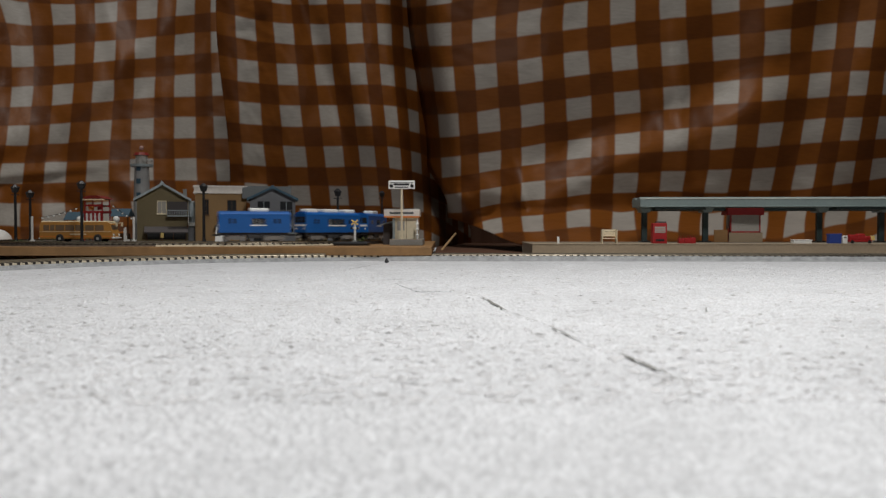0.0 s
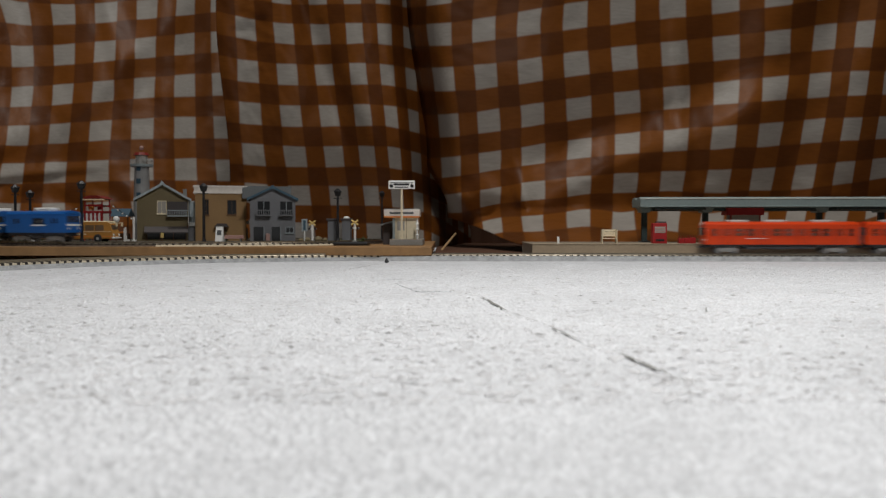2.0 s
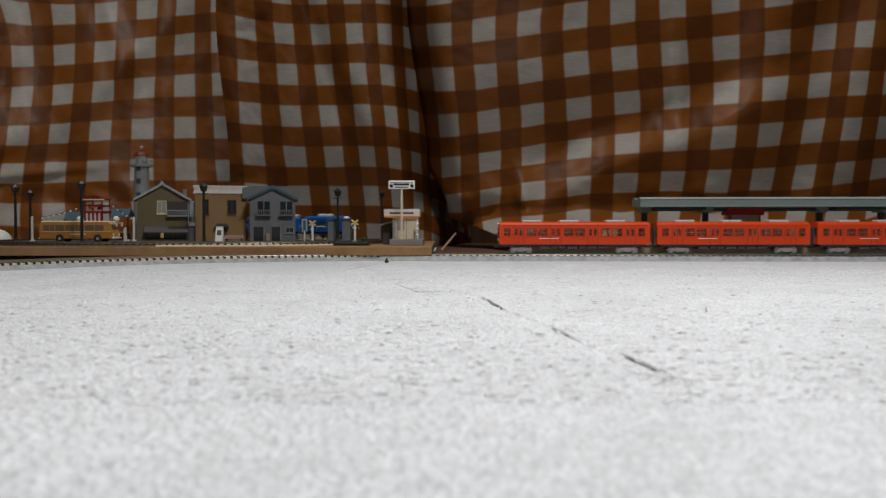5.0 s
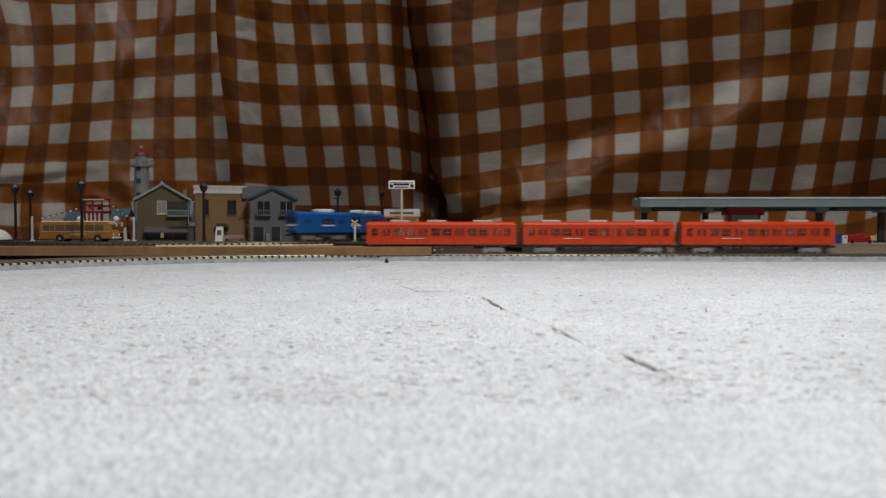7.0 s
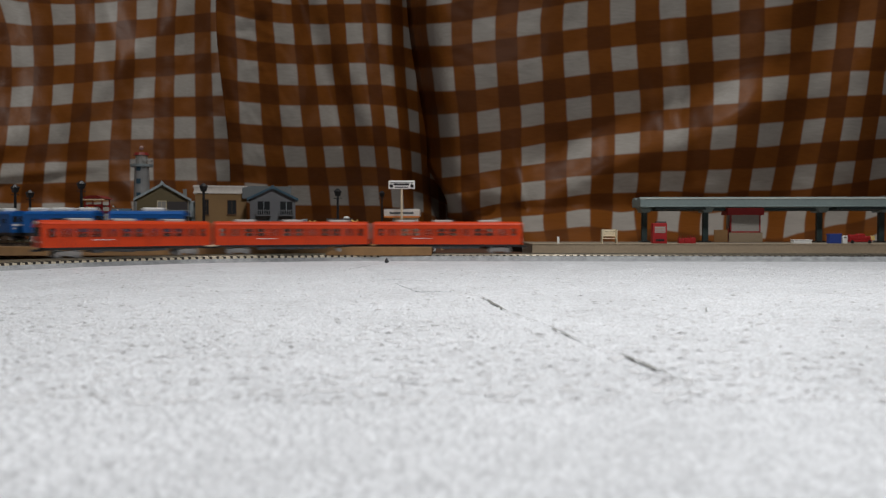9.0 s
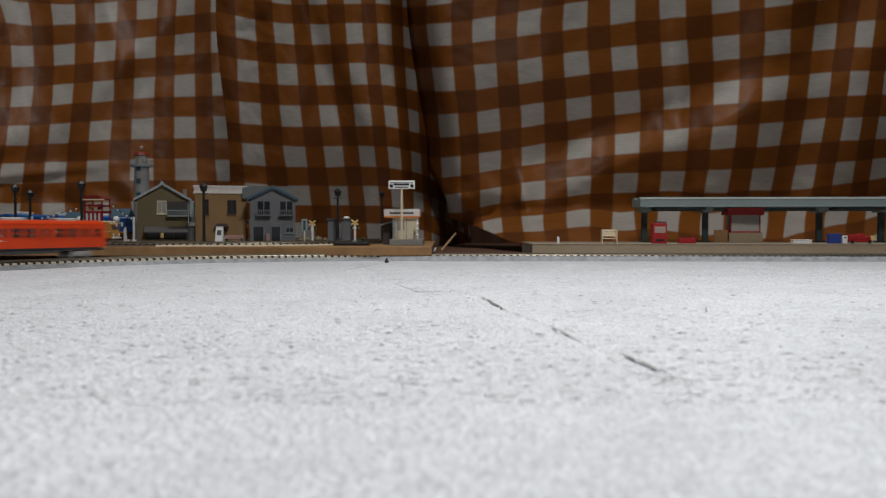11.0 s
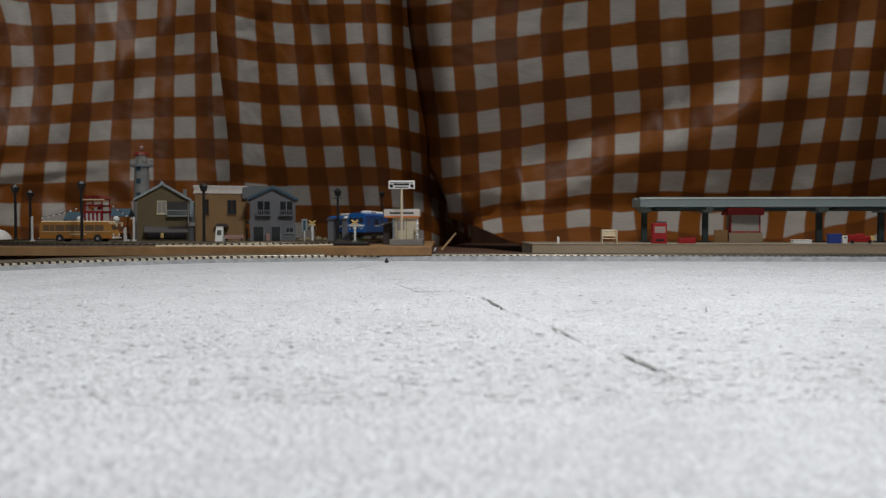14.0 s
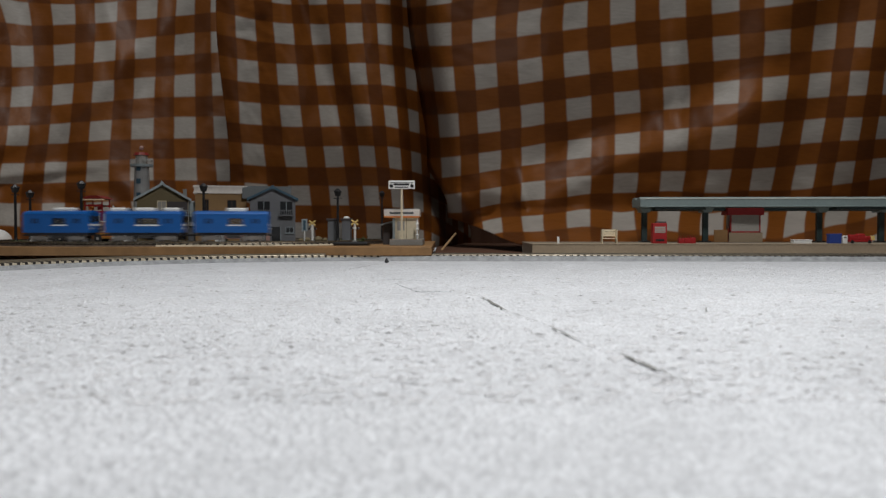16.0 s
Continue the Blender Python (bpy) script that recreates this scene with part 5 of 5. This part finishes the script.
def canopy():
    c = thing("platform_canopy", "long grey-green platform canopy on dark posts", "canopy", (0.1992, 0.775, 0.0), -2.0)
    x1 = 0.95
    zb, zt = 0.0498, 0.0583
    part("roof_deck", prism(B(), [(0.0, zb + 0.0004), (0.0, zt), (0.006, zt + 0.0018), (0.020, zt - 0.0005), (0.034, zt + 0.0018), (0.040, zt), (0.040, zb + 0.0004), (0.034, zb + 0.0015), (0.020, zb), (0.006, zb + 0.0015)], "x", 0.0, x1), "canopy", c)
    bx("roof_edge", "canopylight", c, -0.0008, x1, -0.0008, 0.001, zt - 0.0006, zt + 0.0008, 0.0003, "pale roof edge")
    bx("gutter_line", "canopy", c, -0.0004, x1, -0.0006, 0.0, zb + 0.0002, zb + 0.0012, 0.0003)
    bx("under_beam", "post", c, 0.010, x1, 0.022, 0.034, zb - 0.0034, zb, 0.0003)
    # posts come in pairs
    for k in range(6):
        base = k * 0.1797
        for x in (0.0100 + base, 0.0730 + base):
            if x > x1 - 0.02:
                continue
            p = bx("post", "post", c, x - 0.0028, x + 0.0028, 0.0252, 0.0300, PZ, zb, 0.0004)
            bx("post_foot", "black", p, x - 0.0052, x + 0.0052, 0.0225, 0.0325, PZ, PZ + 0.0012, 0.0003)
            part("bracket", prism(B(), [(x - 0.0065, zb + 0.0002), (x + 0.0065, zb + 0.0002), (x + 0.0036, zb - 0.0050), (x - 0.0036, zb - 0.0050)], "y", 0.018, 0.038), "canopy", p)
        bx("cross_beam", "post", c, 0.0165 + base, 0.0666 + base, 0.004, 0.050, zb - 0.0026, zb - 0.0002)
    return c


canopy()


def platform_things():
    T = -2.0

    def at(x, y):
        return (x, y, PZ)

    b = thing("platform_bench", "cream slatted model platform bench", "bench", at(0.1548, 0.715))
    w = 0.0071
    for k in range(3):
        bx("back_slat", "cream", b, -w, w, 0.003, 0.0037, 0.0068 + k * 0.0022, 0.0088 + k * 0.0022, 0.0002)
    bx("seat", "cream", b, -w, w, -0.003, 0.003, 0.0044, 0.0052, 0.0002)
    for x in (-w, w - 0.0008):
        bx("leg", "cream", b, x, x + 0.0008, -0.0028, 0.0036, 0.0, 0.0135)
    p = thing("marker_post", "small white platform marker post", "post", at(0.1059, 0.705))
    bx("stake", "white", p, -0.0011, 0.0011, -0.0008, 0.0008, 0.0, 0.0066, 0.0003)
    v = thing("vending_machine", "red model drinks vending machine with glass front", "vending machine", at(0.2022, 0.715))
    w, h = 0.0066, 0.0333 - PZ
    c = bx("cabinet", "sred", v, -w, w, 0.0, 0.008, 0.0, h, 0.0005)
    bx("display_glass", "seen", c, -w * 0.75, w * 0.75, -0.0003, 0.0, h * 0.52, h * 0.82)
    for k in range(2):
        bx("can_row", "pink", c, -w * 0.7, w * 0.7, -0.0005, -0.0003, h * (0.56 + 0.13 * k), h * (0.62 + 0.13 * k))
    bx("pickup_flap", "black", c, -w * 0.6, w * 0.6, -0.0003, 0.0, h * 0.12, h * 0.22)
    bx("top_sign", "awning", c, -w * 0.5, w * 0.9, 0.001, 0.005, h, h + 0.0014)
    random.seed(21)
    for x in (0.2215, 0.2268, 0.2321):
        k = thing("crate", "small red crate of bottles on the platform", "crate", at(x + 0.002, 0.718), group="crates")
        hh = random.uniform(0.0044, 0.0058)
        bx("box", "sred", k, -0.0026, 0.0026, 0.0, 0.005, 0.0, hh, 0.0003)
        for e in (-0.0014, 0.0012):
            part("bottle", tube(B(), (e, 0.0025, hh), (e, 0.0025, hh + random.uniform(0.001, 0.0032)), 0.0007, 0.0004, 6), "reddark", k)
    k = thing("kiosk", "red-framed glazed kiosk on a beige counter", "kiosk", at(0.3112, 0.79))
    w, z1, z0 = 0.0180, 0.0496 - PZ, 0.0240 - PZ
    bx("counter", "platform", k, -w, w, 0.0, 0.016, 0.0, z0, 0.0004)
    bx("cabin_back", "seen", k, -w * 0.8, w * 0.8, 0.010, 0.015, z0, z1 - 0.004)
    bx("roof_sign", "sred", k, -w - 0.001, w + 0.001, -0.001, 0.017, z1 - 0.0075, z1, 0.0004, "deep red roof sign")
    for x in (-w * 0.86, w * 0.80):
        bx("frame_post", "sred", k, x, x + 0.0012, 0.0, 0.0016, z0, z1 - 0.006)
    bx("front_rail", "sred", k, -w * 0.86, w * 0.86, 0.0, 0.0016, z0, z0 + 0.0014)
    bx("pane", "seen", k, -w * 0.8, w * 0.8, 0.0006, 0.0010, z0 + 0.0014, z1 - 0.0075, label="dull glass pane")
    for x, hh in ((-0.006, 0.006), (0.0005, 0.008), (0.007, 0.005)):
        bx("goods", "wooddoor", k, x - 0.002, x + 0.002, 0.003, 0.007, z0, z0 + hh, 0.0004)
    s = thing("wall_board", "plain tan board standing beside the kiosk", "board", at(0.2862, 0.79))
    bx("panel", "wood", s, -0.0070, 0.0070, 0.0, 0.0015, 0.0, 0.0269 - PZ, 0.0003)
    bx("panel_edge", "reddark", s, 0.0070, 0.0082, 0.0, 0.0018, 0.0, 0.0287 - PZ)
    n = thing("white_box", "low white box on the platform", "box", at(0.3321, 0.708))
    bx("carton", "white", n, -0.0085, 0.0085, 0.0, 0.006, 0.0, 0.0034, 0.0004)
    bx("lid", "white", n, -0.0088, 0.0088, -0.0003, 0.0063, 0.0030, 0.0038, 0.0003)
    n = thing("blue_bin", "dark blue litter bin on the platform", "bin", at(0.3659, 0.715), group="bins")
    bx("tub", "sblue", n, -0.0056, 0.0056, 0.0, 0.006, 0.0, 0.0088, 0.0004)
    bx("lid", "sblue", n, -0.0060, 0.0060, -0.0004, 0.0064, 0.0080, 0.0092, 0.0003)
    n = thing("white_bin", "small white litter bin on the platform", "bin", at(0.3749, 0.715), group="bins")
    bx("tub", "white", n, -0.0023, 0.0023, 0.0, 0.005, 0.0, 0.0074, 0.0004)
    bx("slot", "awning", n, -0.0014, 0.0014, -0.0002, 0.0, 0.0052, 0.0062)
    n = thing("luggage_cart", "red luggage cart with bundles on the platform", "cart", at(0.3896, 0.715))
    bx("deck", "sred", n, -0.0105, 0.0105, 0.0, 0.007, 0.0016, 0.0036, 0.0003)
    for x, hh, w in ((-0.006, 0.0048, 0.004), (0.001, 0.0056, 0.0035), (0.007, 0.0034, 0.003)):
        bx("bundle", "sred", n, x - w, x + w, 0.0006, 0.0064, 0.0036, 0.0036 + hh, 0.0009)
    for x in (-0.008, 0.008):
        part("wheel", tube(B(), (x, -0.0004, 0.0016), (x, 0.0006, 0.0016), 0.0016, seg=10), "black", n)
    bx("handle", "yellow", n, 0.0105, 0.0140, 0.002, 0.005, 0.003, 0.0072, 0.0003)


platform_things()


def gap_things():
    s = thing("stray_stick", "thin pale wooden stick leaning in the gap", "stick")
    part("shaft", tube(B(), (-0.0021, 0.95, 0.0009), (0.0160, 0.99, 0.0217), 0.0016, 0.0012, 8), "woodtop", s)


gap_things()


# ---- what moves ----
# seconds, metres along the track of each train's front
RED_RUN = [(0.0, -0.7900), (0.7, -0.5850), (1.4, -0.3978), (1.6, -0.3468), (1.8, -0.3012), (2.0, -0.2593), (2.2, -0.2220), (2.4, -0.1887), (2.6, -0.1590), (2.8, -0.1317), (3.0, -0.1133), (3.2, -0.1051), (3.4, -0.1038), (3.9, -0.1036), (4.2, -0.1017), (5.2, -0.0760), (6.3, -0.0172), (6.5, -0.0025), (7.0, 0.0319), (7.2, 0.0510), (7.5, 0.0841), (7.8, 0.1209), (8.1, 0.1596), (8.4, 0.2019), (8.6, 0.2326), (8.8, 0.2651), (9.0, 0.2976), (9.2, 0.3326), (10.0, 0.4746), (12.0, 0.8300), (14.0, 1.1800), (16.0, 1.5300)]
BLUE_RUN = [(0.0, -0.0050), (0.3, 0.0265), (0.6, 0.0800), (0.9, 0.1390), (1.2, 0.1890), (1.5, 0.2450), (1.8, 0.3010), (2.0, 0.3330), (2.2, 0.3590), (2.6, 0.4050), (3.6, 0.5650), (4.85, 0.7650), (5.8, 0.8880), (6.6, 0.9903), (6.9, 1.0362), (7.2, 1.0841), (7.5, 1.1129), (7.8, 1.1418), (8.1, 1.1964), (8.4, 1.2565), (8.7, 1.3090), (9.0, 1.3590), (9.3, 1.4150), (9.7, 1.4800), (10.1, 1.5270), (11.1, 1.6900), (12.3, 1.8876), (13.3, 2.0080), (14.0, 2.0969), (14.2, 2.1280), (14.5, 2.1743), (14.8, 2.2193), (15.0, 2.2360), (15.2, 2.2583), (15.4, 2.2910), (15.6, 2.3314), (15.8, 2.3741), (16.0, 2.4090)]


def run_at(table, t):
    """Monotone cubic through the table."""
    n = len(table)
    i = max(k for k in range(n - 1) if table[k][0] <= t or k == 0)
    sl = [(table[k + 1][1] - table[k][1]) / (table[k + 1][0] - table[k][0]) for k in range(n - 1)]

    def tangent(k):
        if k == 0:
            return sl[0]
        if k == n - 1:
            return sl[-1]
        a, b = sl[k - 1], sl[k]
        return 0.0 if a * b <= 0 else 2 * a * b / (a + b)

    (t0, s0), (t1, s1) = table[i], table[i + 1]
    h = t1 - t0
    u = (t - t0) / h
    return s0 * (2 * u ** 3 - 3 * u ** 2 + 1) + h * tangent(i) * (u ** 3 - 2 * u ** 2 + u) + s1 * (3 * u ** 2 - 2 * u ** 3) + h * tangent(i + 1) * (u ** 3 - u ** 2)


def ride(path, front, length, reach, rail):
    """Pose of a carriage whose two bogies sit on the track."""
    mid = front - length / 2
    a, b = path(mid + reach)[0], path(mid - reach)[0]
    d = a - b
    c = (a + b) / 2
    return pose(c.x, c.y, rail, 0, 0, math.degrees(math.atan2(d.y, d.x)))


def motions():
    times = [k / 10 for k in range(161)]
    for cars, path, table, lengths, gap, reach, rail in (
            (red_train, red_path, RED_RUN, (RED_L,) * 3, 0.0042, 0.0455, 0.0066),
            (blue_train, blue_path, BLUE_RUN, BLUE_L, 0.0098, 0.018, BOARD_TOP + 0.0041)):
        back = 0.0
        for car, length in zip(cars, lengths):
            walk(car, [(t, ride(path, run_at(table, t) - back, length, reach, rail)) for t in times])
            back += length + gap


motions()
